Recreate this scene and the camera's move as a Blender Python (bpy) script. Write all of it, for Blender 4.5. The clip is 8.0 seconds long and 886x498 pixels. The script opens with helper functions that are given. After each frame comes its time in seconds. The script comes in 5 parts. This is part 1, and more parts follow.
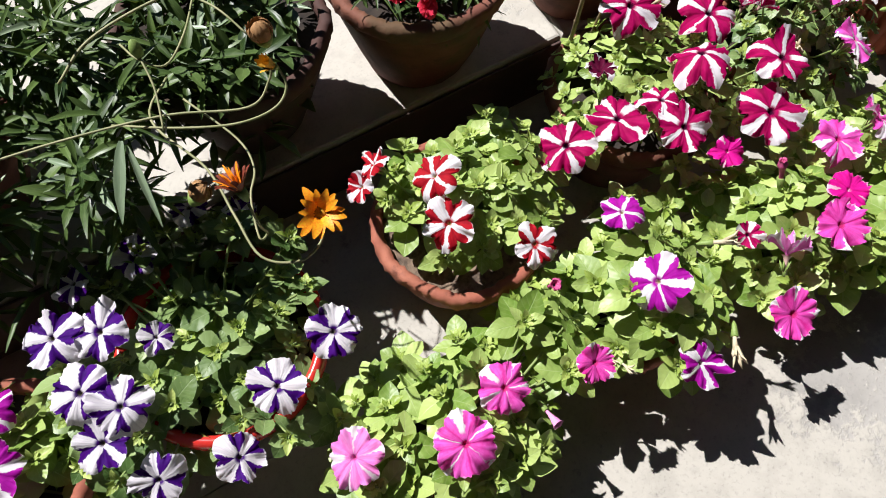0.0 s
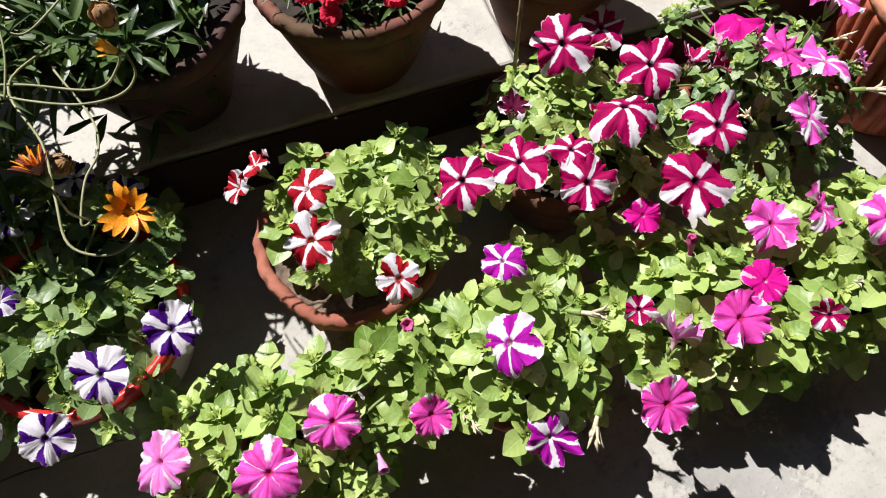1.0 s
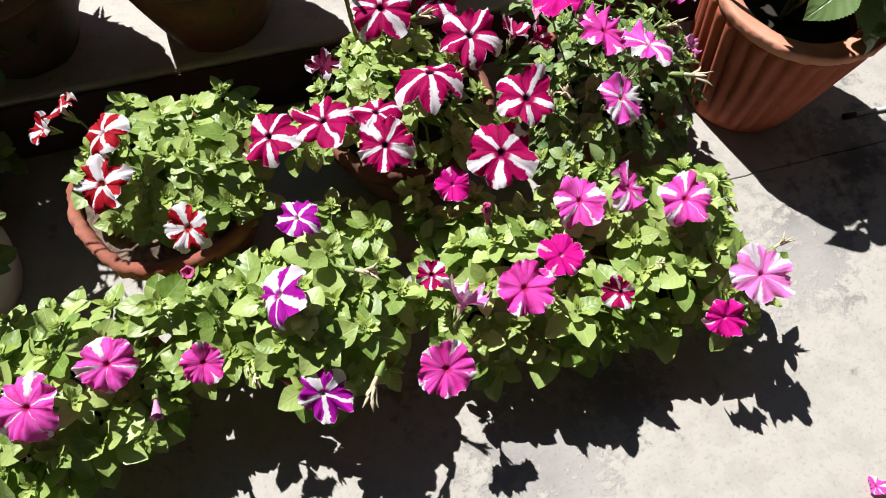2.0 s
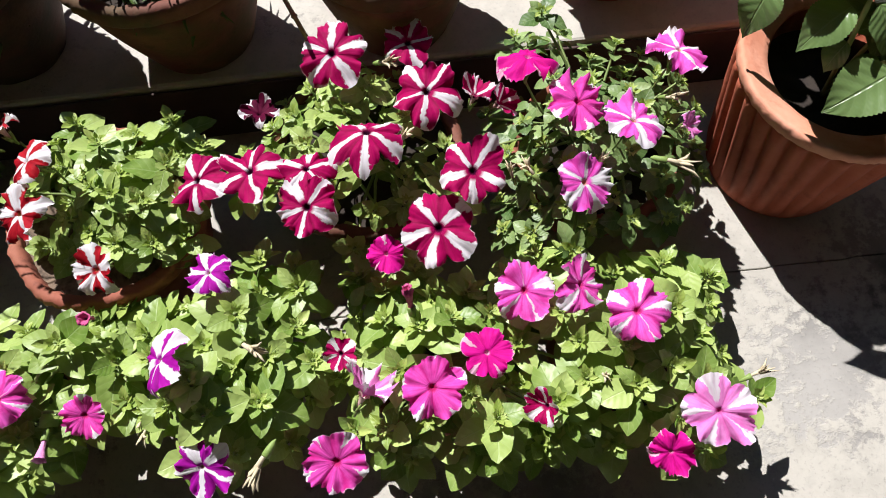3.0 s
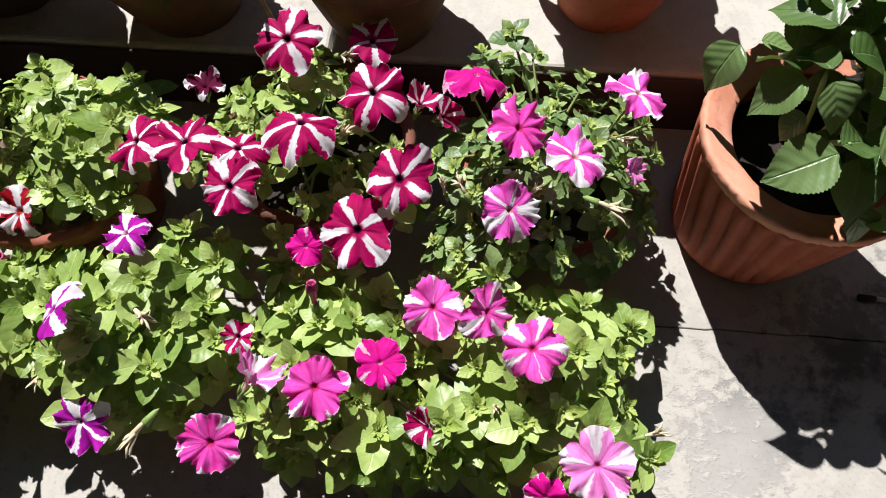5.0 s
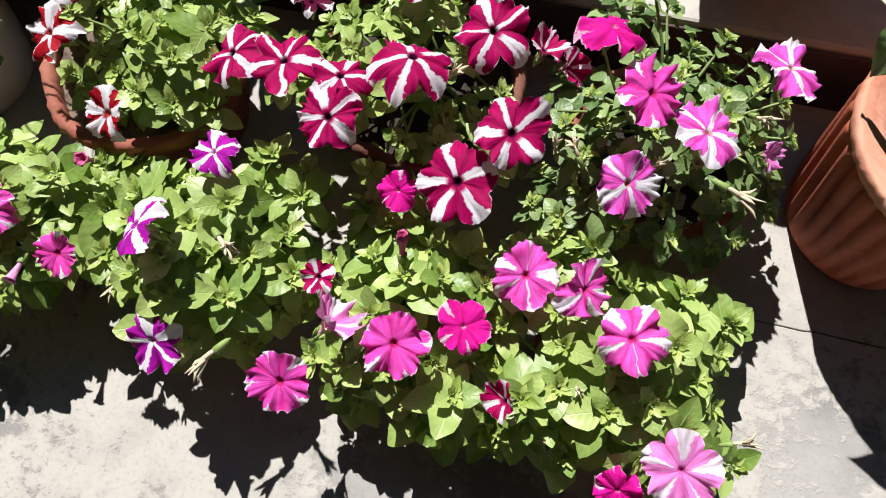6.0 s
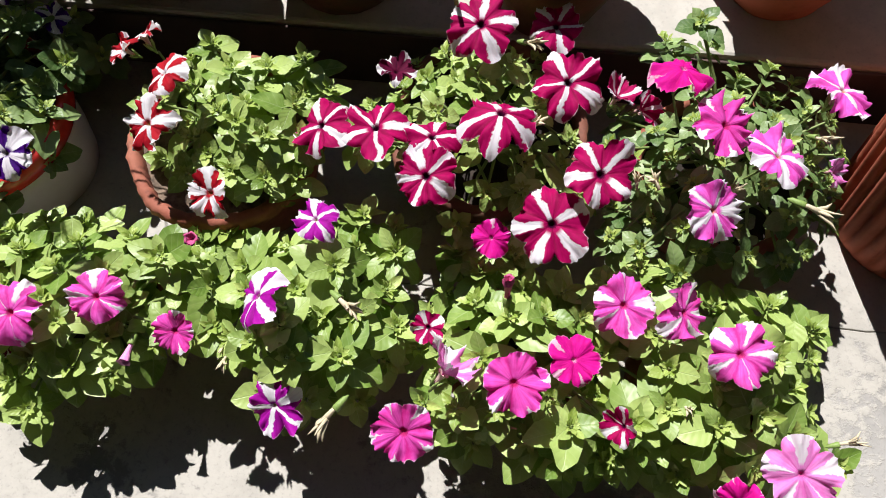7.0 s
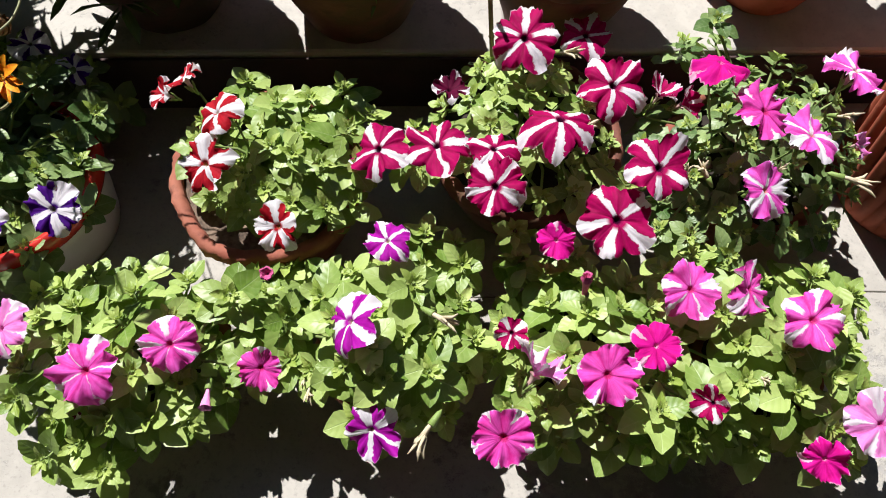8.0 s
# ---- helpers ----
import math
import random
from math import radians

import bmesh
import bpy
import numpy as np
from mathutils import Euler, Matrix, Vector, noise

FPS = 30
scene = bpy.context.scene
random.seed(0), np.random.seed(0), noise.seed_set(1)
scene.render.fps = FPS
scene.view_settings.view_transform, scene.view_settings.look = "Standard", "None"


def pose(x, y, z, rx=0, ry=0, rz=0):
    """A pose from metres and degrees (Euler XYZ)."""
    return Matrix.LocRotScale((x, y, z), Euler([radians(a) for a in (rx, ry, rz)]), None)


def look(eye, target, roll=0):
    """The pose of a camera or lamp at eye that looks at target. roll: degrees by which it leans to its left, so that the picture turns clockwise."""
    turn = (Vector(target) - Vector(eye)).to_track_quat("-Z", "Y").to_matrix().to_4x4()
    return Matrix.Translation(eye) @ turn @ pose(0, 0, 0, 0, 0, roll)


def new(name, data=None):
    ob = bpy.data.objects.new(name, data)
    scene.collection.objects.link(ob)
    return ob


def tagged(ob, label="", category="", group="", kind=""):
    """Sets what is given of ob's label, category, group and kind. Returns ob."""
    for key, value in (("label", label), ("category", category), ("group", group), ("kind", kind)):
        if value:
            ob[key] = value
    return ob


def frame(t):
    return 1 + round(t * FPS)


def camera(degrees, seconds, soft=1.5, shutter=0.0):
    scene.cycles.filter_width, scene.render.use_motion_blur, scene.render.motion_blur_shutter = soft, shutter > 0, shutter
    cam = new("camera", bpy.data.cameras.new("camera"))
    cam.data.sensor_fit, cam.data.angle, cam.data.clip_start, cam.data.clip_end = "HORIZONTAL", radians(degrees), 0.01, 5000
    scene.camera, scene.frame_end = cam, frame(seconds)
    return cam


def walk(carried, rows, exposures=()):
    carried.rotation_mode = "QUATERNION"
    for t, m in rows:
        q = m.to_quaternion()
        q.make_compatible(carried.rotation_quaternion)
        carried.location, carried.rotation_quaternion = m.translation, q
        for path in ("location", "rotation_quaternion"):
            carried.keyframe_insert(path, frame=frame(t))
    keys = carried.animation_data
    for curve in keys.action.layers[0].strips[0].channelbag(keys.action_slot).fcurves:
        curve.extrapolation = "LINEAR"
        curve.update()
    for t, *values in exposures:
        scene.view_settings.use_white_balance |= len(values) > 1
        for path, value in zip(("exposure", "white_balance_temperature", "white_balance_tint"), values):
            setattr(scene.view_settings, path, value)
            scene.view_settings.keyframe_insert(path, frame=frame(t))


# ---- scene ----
cam = camera(66.4, 8.0, soft=1.0)
PATH = [
    (0, (-0.259, 0.487, 1.077), (0.129, 1.211, -0.747), 4.3),
    (0.2, (-0.174, 0.481, 1.078), (0.157, 1.257, -0.713), 4.46),
    (0.3, (-0.135, 0.475, 1.079), (0.163, 1.272, -0.709), 4.02),
    (0.5, (-0.081, 0.473, 1.077), (0.17, 1.268, -0.741), 4.8),
    (0.8, (-0.025, 0.459, 1.065), (0.191, 1.259, -0.733), 2.66),
    (1, (0.002, 0.462, 1.059), (0.215, 1.229, -0.775), 3),
    (1.2, (0.034, 0.44, 1.054), (0.227, 1.196, -0.766), 2.65),
    (1.5, (0.108, 0.395, 1.05), (0.311, 1.169, -0.783), 4.9),
    (1.8, (0.198, 0.355, 1.05), (0.435, 1.127, -0.758), 8.6),
    (2, (0.251, 0.361, 1.052), (0.475, 1.127, -0.782), 7.3),
    (2.2, (0.31, 0.381, 1.042), (0.462, 1.148, -0.799), 4),
    (3.3, (0.508, 0.499, 1.015), (0.398, 1.239, -0.84), -7),
    (3.5, (0.519, 0.485, 1.018), (0.388, 1.216, -0.839), -7.8),
    (3.8, (0.573, 0.442, 1.024), (0.449, 1.265, -0.773), -2.5),
    (4, (0.621, 0.426, 1.03), (0.506, 1.252, -0.788), 0.3),
    (4.2, (0.654, 0.42, 1.038), (0.539, 1.242, -0.781), -0.9),
    (5.3, (0.595, 0.55, 0.987), (0.418, 1.185, -0.901), -2.4),
    (5.5, (0.578, 0.559, 0.973), (0.388, 1.109, -0.94), -4.3),
    (5.8, (0.552, 0.556, 0.966), (0.351, 1.088, -0.93), -3.12),
    (6, (0.543, 0.555, 0.968), (0.319, 1.062, -0.954), -4.5),
    (6.2, (0.537, 0.55, 0.974), (0.305, 1.06, -0.925), -4.92),
    (6.5, (0.506, 0.545, 0.984), (0.24, 1.113, -0.915), -5.4),
    (6.8, (0.452, 0.535, 1.009), (0.214, 1.148, -0.859), -5.45),
    (7, (0.412, 0.507, 1.015), (0.209, 1.143, -0.87), -4.5),
    (7.2, (0.371, 0.49, 1.025), (0.232, 1.166, -0.83), -0.37),
    (7.5, (0.325, 0.467, 1.027), (0.245, 1.185, -0.838), -0),
    (7.8, (0.275, 0.453, 1.022), (0.254, 1.186, -0.817), 3.42),
    (8, (0.25, 0.456, 1.028), (0.221, 1.192, -0.832), 3.5),
]
walk(cam, [(t, look(eye, target, roll)) for t, eye, target, roll in PATH], [(0.0, 0.71, 6400, 13)])

# ---- daylight: high clear sun from behind the pots, low sky fill ----
SUN = Vector((-0.442, 0.642, 1.0)).normalized()
world = bpy.data.worlds.new("world")
scene.world = world
world.use_nodes = True
wt = world.node_tree
sky = wt.nodes.new("ShaderNodeTexSky")
sky.sky_type, sky.sun_disc = "NISHITA", False
sky.air_density, sky.dust_density, sky.ozone_density, sky.altitude = 1.0, 0.0, 3.0, 1500
sky.sun_elevation = math.asin(SUN.z)
sky.sun_rotation = math.atan2(SUN.x, SUN.y)
wt.links.new(sky.outputs[0], wt.nodes["Background"].inputs[0])
wt.nodes["Background"].inputs[1].default_value = 0.06
sun_data = bpy.data.lights.new("sun", "SUN")
sun_data.energy, sun_data.angle, sun_data.color = 5.0, radians(0.53), (1.0, 0.97, 0.965)
sun = new("sun", sun_data)
sun.matrix_world = look(SUN * 20, (0, 0, 0))


# ---- materials ----
def nodes(name):
    m = bpy.data.materials.new(name)
    m.use_nodes = True
    t = m.node_tree
    return m, t, t.nodes["Principled BSDF"]


def node(t, kind, ins=(), **attrs):
    n = t.nodes.new("ShaderNode" + kind)
    for key, value in attrs.items():
        setattr(n, key, value)
    for i, value in ins:
        if isinstance(value, bpy.types.NodeSocket):
            t.links.new(value, n.inputs[i])
        else:
            n.inputs[i].default_value = value
    return n


def mth(t, op, a, b=0.0, c=0.0, clamp=False):
    return node(t, "Math", [(0, a), (1, b), (2, c)], operation=op, use_clamp=clamp).outputs[0]


def mix(t, f, a, b):
    n = node(t, "Mix", [(0, f)], data_type="RGBA")
    for i, v in ((6, a), (7, b)):
        if isinstance(v, bpy.types.NodeSocket):
            t.links.new(v, n.inputs[i])
        else:
            n.inputs[i].default_value = (*v, 1)
    return n.outputs[2]


def noise_tex(t, vec, scale, detail=4.0, rough=0.55):
    n = node(t, "TexNoise", [("Scale", scale), ("Detail", detail), ("Roughness", rough)])
    t.links.new(vec, n.inputs["Vector"])
    return n.outputs["Fac"]


def ramp(t, f, lo, hi):
    return node(t, "MapRange", [(0, f), (1, lo), (2, hi), (3, 0.0), (4, 1.0)], interpolation_type="SMOOTHSTEP").outputs[0]


def finish(t, bsdf, colour, rough, height=None, strength=0.3, distance=0.002):
    t.links.new(colour, bsdf.inputs["Base Color"])
    if isinstance(rough, float):
        bsdf.inputs["Roughness"].default_value = rough
    else:
        t.links.new(rough, bsdf.inputs["Roughness"])
    if height is not None:
        b = node(t, "Bump", [("Strength", strength), ("Distance", distance), ("Height", height)])
        t.links.new(b.outputs[0], bsdf.inputs["Normal"])


def translucent(t, bsdf, colour, amount):
    tr = node(t, "BsdfTranslucent", [(0, colour)])
    mx = node(t, "MixShader", [(0, amount), (1, bsdf.outputs[0]), (2, tr.outputs[0])])
    t.links.new(mx.outputs[0], t.nodes["Material Output"].inputs[0])


def concrete(name, pale, grey, dark, worn, bare=(), stains=()):
    """Cement floor: pale skim flaking off grey screed, fine grit, dark stains."""
    m, t, b = nodes(name)
    o = node(t, "TexCoord").outputs["Object"]
    big = noise_tex(t, o, 3.1, 5.0, 0.6)
    mid = noise_tex(t, o, 17.0, 6.0, 0.65)
    fine = noise_tex(t, o, 160.0, 3.0, 0.6)
    flake = noise_tex(t, o, 48.0, 5.0, 0.7)
    skim = mth(t, "ADD", mth(t, "SUBTRACT", big, worn), mth(t, "MULTIPLY", mth(t, "SUBTRACT", mid, 0.5), 0.65))

    def away(px, py, pr):
        d = node(t, "VectorMath", [(0, o), (1, (px, py, 0))], operation="DISTANCE").outputs["Value"]
        return mth(t, "SUBTRACT", mth(t, "ADD", d, mth(t, "MULTIPLY", mth(t, "SUBTRACT", mid, 0.5), 0.26)), pr)

    for px, py, pr in bare:
        skim = mth(t, "MINIMUM", skim, mth(t, "MULTIPLY", away(px, py, pr), 2.2))
    skim = mth(t, "ADD", skim, mth(t, "MULTIPLY", mth(t, "SUBTRACT", flake, 0.5), 0.8))
    patch = ramp(t, skim, -0.09, 0.06)
    c = mix(t, patch, mix(t, ramp(t, big, 0.4, 0.62), grey, [g * 1.5 for g in grey]), mix(t, ramp(t, mid, 0.38, 0.62), [p * 0.86 for p in pale], pale))
    c = mix(t, mth(t, "MULTIPLY", ramp(t, mid, 0.54, 0.74), 0.28), c, dark)
    c = mix(t, mth(t, "MULTIPLY", ramp(t, fine, 0.52, 0.75), 0.32), c, dark)
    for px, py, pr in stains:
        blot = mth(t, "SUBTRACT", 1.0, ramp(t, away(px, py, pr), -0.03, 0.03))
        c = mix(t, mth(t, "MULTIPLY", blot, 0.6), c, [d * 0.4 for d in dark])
    h = mth(t, "ADD", mth(t, "MULTIPLY", patch, 0.8), mth(t, "ADD", mth(t, "MULTIPLY", mid, 0.5), mth(t, "MULTIPLY", fine, 0.25)))
    finish(t, b, c, 0.8, h, 0.5, 0.002)
    return m


def clay(name, base, pale, dark, moss=None):
    """Unglazed fired clay with chalky bloom, soot and fine grain; moss: a green growth low on the outside."""
    m, t, b = nodes(name)
    o = node(t, "TexCoord").outputs["Object"]
    a, f = noise_tex(t, o, 14.0, 5.0, 0.6), noise_tex(t, o, 120.0, 4.0, 0.6)
    c = mix(t, ramp(t, a, 0.35, 0.7), base, pale)
    c = mix(t, mth(t, "MULTIPLY", ramp(t, noise_tex(t, o, 33.0, 6.0, 0.7), 0.52, 0.72), 0.6), c, dark)
    if moss:
        g = noise_tex(t, o, 9.0, 4.0, 0.6)
        c = mix(t, mth(t, "MULTIPLY", ramp(t, g, 0.46, 0.64), 0.55), c, moss)
    finish(t, b, c, 0.82, mth(t, "ADD", a, f), 0.35, 0.002)
    return m


def plain(name, base, other, rough, scale=40.0, bump=0.15):
    m, t, b = nodes(name)
    o = node(t, "TexCoord").outputs["Object"]
    n = noise_tex(t, o, scale, 5.0, 0.6)
    finish(t, b, mix(t, ramp(t, n, 0.35, 0.7), base, other), rough, n, bump, 0.001)
    return m


def leaf_mat(name, dark, light, back, joined=False, rough=0.48, veins=7.0, through_light=0.18, relief=0.35):
    """Leaf: tone by piece, paler midrib, side veins raised, light passing through."""
    m, t, b = nodes(name)
    uv = node(t, "SeparateXYZ", [(0, node(t, "TexCoord").outputs["UV"])])
    u = mth(t, "ABSOLUTE", mth(t, "SUBTRACT", uv.outputs[0], 0.5))
    v = uv.outputs[1]
    rnd = node(t, "NewGeometry").outputs["Random Per Island"] if joined else node(t, "ObjectInfo").outputs["Random"]
    c = mix(t, rnd, dark, light)
    o = node(t, "TexCoord").outputs["Object"]
    c = mix(t, mth(t, "MULTIPLY", ramp(t, noise_tex(t, o, 2.5 if not joined else 60.0, 3.0), 0.4, 0.75), 0.35), c, light)
    rib = mth(t, "SUBTRACT", 1.0, ramp(t, u, 0.0, 0.035))
    wave = mth(t, "SINE", mth(t, "MULTIPLY", mth(t, "SUBTRACT", v, mth(t, "MULTIPLY", u, 0.55)), veins * 6.283))
    side = ramp(t, wave, 0.82, 1.0)
    line = mth(t, "MAXIMUM", rib, mth(t, "MULTIPLY", side, 0.35))
    c = mix(t, mth(t, "MULTIPLY", line, 0.3), c, back)
    hgt = mth(t, "ADD", mth(t, "ADD", mth(t, "MULTIPLY", wave, -0.22), mth(t, "MULTIPLY", rib, -0.8)), noise_tex(t, o, 3.0 if not joined else 70.0, 3.0))
    finish(t, b, c, rough, hgt, relief, 0.001)
    b.inputs["Specular IOR Level"].default_value = 0.4
    translucent(t, b, mix(t, 0.45, c, (0.36, 0.5, 0.05)), through_light)
    return m


def petal_mat(name, main, deep, stripe, width, spread, throat, throat_size, white=(0.80, 0.77, 0.80), vary=0.12, flare=0.06, start=0.0):
    """Petunia corolla: UV x runs round the flower, y from throat to rim. Pale rays run along the five lobes and flare out at the rim."""
    m, t, b = nodes(name)
    uv = node(t, "SeparateXYZ", [(0, node(t, "TexCoord").outputs["UV"])])
    u, v = uv.outputs[0], uv.outputs[1]
    rnd = node(t, "ObjectInfo").outputs["Random"]
    p = node(t, "TexCoord").outputs["Object"]
    far = node(t, "VectorMath", [(0, p), (1, node(t, "CombineXYZ", [(0, mth(t, "MULTIPLY", rnd, 40.0))]).outputs[0])], operation="ADD").outputs[0]
    wob = mth(t, "ADD", mth(t, "MULTIPLY", mth(t, "SUBTRACT", noise_tex(t, far, 1.9, 2.0), 0.5), 0.36), mth(t, "MULTIPLY", mth(t, "SUBTRACT", noise_tex(t, far, 9.0, 3.0), 0.5), 0.16))
    a = mth(t, "ABSOLUTE", mth(t, "ADD", mth(t, "SUBTRACT", mth(t, "FRACT", mth(t, "MULTIPLY", u, 5.0)), 0.5), wob))
    vein = mth(t, "SINE", mth(t, "MULTIPLY", mth(t, "ADD", u, mth(t, "MULTIPLY", wob, 0.06)), 6.283 * 35))
    c = mix(t, mth(t, "MULTIPLY", ramp(t, vein, 0.4, 1.0), 0.22), main, deep)
    c = mix(t, mth(t, "MULTIPLY", ramp(t, noise_tex(t, far, 2.5, 4.0), 0.4, 0.8), 0.7), c, deep)
    c = mix(t, mth(t, "MULTIPLY", ramp(t, a, 0.36, 0.5), 0.7), c, deep)
    if stripe > 0:
        lobe = node(t, "CombineXYZ", [(0, mth(t, "FLOOR", mth(t, "MULTIPLY", u, 5.0))), (1, mth(t, "MULTIPLY", rnd, 91.0))])
        own = mth(t, "SUBTRACT", node(t, "TexWhiteNoise", [(0, lobe.outputs[0])], noise_dimensions="3D").outputs["Value"], 0.55)
        w = mth(t, "ADD", mth(t, "MULTIPLY", v, mth(t, "ADD", spread, mth(t, "MULTIPLY", own, vary))), width)
        w = mth(t, "ADD", w, mth(t, "MULTIPLY", mth(t, "POWER", v, 7.0), flare))
        ray = mth(t, "SUBTRACT", 1.0, ramp(t, mth(t, "SUBTRACT", mth(t, "MULTIPLY", a, v), w), -0.014, 0.014))
        ray = mth(t, "MULTIPLY", ray, ramp(t, mth(t, "ADD", v, mth(t, "MULTIPLY", own, -0.3)), throat_size + start, throat_size + start + 0.14))
        streak = mix(t, mth(t, "MULTIPLY", ramp(t, vein, 0.5, 1.0), 0.10), white, main)
        c = mix(t, mth(t, "MULTIPLY", ray, stripe), c, streak)
        rim = mth(t, "MULTIPLY", ramp(t, mth(t, "ADD", v, mth(t, "MULTIPLY", wob, 0.7)), 0.97, 1.03), 0.5)
        c = mix(t, rim, c, white)
    c = mix(t, mth(t, "SUBTRACT", 1.0, ramp(t, mth(t, "ADD", v, mth(t, "MULTIPLY", ramp(t, vein, 0.0, 1.0), -0.05)), throat_size * 0.7, throat_size * 1.8)), c, throat)
    finish(t, b, c, 0.65, mth(t, "ADD", mth(t, "MULTIPLY", vein, 0.12), noise_tex(t, far, 6.0, 4.0)), 0.4, 0.0014)
    b.inputs["Specular IOR Level"].default_value = 0.10
    translucent(t, b, c, 0.32)
    return m


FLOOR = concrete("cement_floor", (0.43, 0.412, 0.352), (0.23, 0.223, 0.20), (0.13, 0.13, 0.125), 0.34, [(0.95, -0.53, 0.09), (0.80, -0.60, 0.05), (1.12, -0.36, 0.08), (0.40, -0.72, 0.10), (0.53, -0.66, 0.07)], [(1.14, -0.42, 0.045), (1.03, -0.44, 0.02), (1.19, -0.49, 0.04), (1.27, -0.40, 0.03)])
LEDGE = concrete("cement_ledge", (0.47, 0.452, 0.385), (0.34, 0.33, 0.29), (0.24, 0.235, 0.21), 0.30)
TERRA = clay("terracotta", (0.23, 0.06, 0.033), (0.36, 0.13, 0.075), (0.085, 0.03, 0.02))
TERRA_RIB = clay("terracotta_bright", (0.38, 0.088, 0.038), (0.44, 0.12, 0.06), (0.26, 0.055, 0.025))
TERRA_RIM = clay("terracotta_chalky", (0.60, 0.235, 0.135), (0.68, 0.33, 0.215), (0.46, 0.15, 0.08))
# mossy clay, its base also darkened to carry the shade on some pots
TERRA_MOSSY_SHADE = clay("terracotta_mossy", (0.125, 0.038, 0.022), (0.19, 0.07, 0.04), (0.045, 0.02, 0.014), (0.04, 0.05, 0.012))
# clay taken almost to black: the shade under the gazania leaves, put into colour
CLAY_SHADE = clay("terracotta_blackened", (0.05, 0.02, 0.014), (0.085, 0.035, 0.024), (0.02, 0.011, 0.009), (0.02, 0.024, 0.008))
WHITE_PLASTIC = plain("white_plastic", (0.82, 0.79, 0.74), (0.74, 0.70, 0.64), 0.4, 12.0, 0.03)
RED_PLASTIC = plain("red_plastic", (0.55, 0.03, 0.02), (0.46, 0.03, 0.025), 0.25)
SOIL = plain("dry_soil", (0.21, 0.15, 0.10), (0.07, 0.05, 0.035), 0.95, 90.0, 1.0)
SOIL_DARK = plain("dark_soil", (0.035, 0.026, 0.018), (0.018, 0.013, 0.010), 0.95, 60.0, 0.9)
STEM = plain("green_stem", (0.16, 0.24, 0.06), (0.22, 0.28, 0.09), 0.6)
STEM_PALE = plain("pale_stem", (0.30, 0.30, 0.15), (0.20, 0.22, 0.09), 0.65)
STAKE = plain("bamboo", (0.26, 0.19, 0.10), (0.16, 0.11, 0.06), 0.7)
STEEL = plain("grey_rod", (0.72, 0.72, 0.70), (0.55, 0.55, 0.53), 0.5)
LEAF = leaf_mat("petunia_leaf", (0.125, 0.225, 0.030), (0.415, 0.53, 0.16), (0.48, 0.59, 0.29), rough=0.42, veins=5.0, through_light=0.20)
YOUNG = leaf_mat("petunia_young_leaf", (0.23, 0.34, 0.045), (0.45, 0.55, 0.155), (0.52, 0.62, 0.25), rough=0.44, veins=4.0, through_light=0.26)
YOUNG_FILL = leaf_mat("petunia_young_leaf_fill", (0.23, 0.34, 0.045), (0.45, 0.55, 0.155), (0.52, 0.62, 0.25), joined=True, rough=0.44, veins=4.0, through_light=0.26)
LEAF_FILL = leaf_mat("petunia_leaf_fill", (0.125, 0.225, 0.030), (0.415, 0.53, 0.16), (0.48, 0.59, 0.29), joined=True, rough=0.42, veins=5.0, through_light=0.20)
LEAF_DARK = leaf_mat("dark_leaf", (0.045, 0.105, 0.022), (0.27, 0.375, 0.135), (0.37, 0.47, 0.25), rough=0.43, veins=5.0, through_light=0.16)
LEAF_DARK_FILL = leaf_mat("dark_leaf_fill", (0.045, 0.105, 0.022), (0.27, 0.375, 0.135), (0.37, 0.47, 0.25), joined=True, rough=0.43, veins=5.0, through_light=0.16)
LANCE = leaf_mat("lance_leaf", (0.014, 0.040, 0.009), (0.095, 0.155, 0.038), (0.22, 0.29, 0.11), rough=0.42, veins=2.0, through_light=0.12, relief=0.2)
LANCE_FILL = leaf_mat("lance_leaf_fill", (0.014, 0.040, 0.009), (0.095, 0.155, 0.038), (0.22, 0.29, 0.11), joined=True, rough=0.42, veins=2.0, through_light=0.12, relief=0.2)
BROAD = leaf_mat("dahlia_leaf", (0.035, 0.080, 0.016), (0.16, 0.25, 0.085), (0.26, 0.36, 0.18), rough=0.34, veins=6.0, relief=0.9, through_light=0.16)
LANCE_PALE = leaf_mat("pale_lance_leaf", (0.16, 0.23, 0.13), (0.25, 0.32, 0.20), (0.36, 0.42, 0.30), rough=0.4, veins=2.0, through_light=0.08, relief=0.2)
RAY_DARK = plain("dark_red_ray", (0.10, 0.015, 0.008), (0.22, 0.04, 0.01), 0.6, 120.0)
MAGENTA = petal_mat("magenta_star", (0.43, 0.0025, 0.10), (0.22, 0.001, 0.045), 1.0, 0.042, 0.052, (0.03, 0.0, 0.015), 0.08, vary=0.13, flare=0.055)
PINK = petal_mat("pink_star", (0.82, 0.12, 0.55), (0.62, 0.018, 0.26), 1.0, 0.01, 0.07, (0.50, 0.03, 0.16), 0.09, vary=0.17, flare=0.08, start=0.06)
PINK_TIP = petal_mat("pink_white_tips", (0.80, 0.085, 0.48), (0.60, 0.012, 0.22), 1.0, -0.05, 0.085, (0.46, 0.02, 0.13), 0.10, vary=0.14, flare=0.11, start=0.22)
PINK_STAR = petal_mat("pink_broad_star", (0.80, 0.13, 0.58), (0.62, 0.025, 0.30), 1.0, 0.045, 0.075, (0.52, 0.22, 0.12), 0.06, vary=0.20, flare=0.12)
PINK_PALE = petal_mat("pale_pink", (0.80, 0.26, 0.62), (0.72, 0.13, 0.45), 0.9, -0.01, 0.10, (0.6, 0.10, 0.32), 0.05, vary=0.22, flare=0.08, start=0.06)
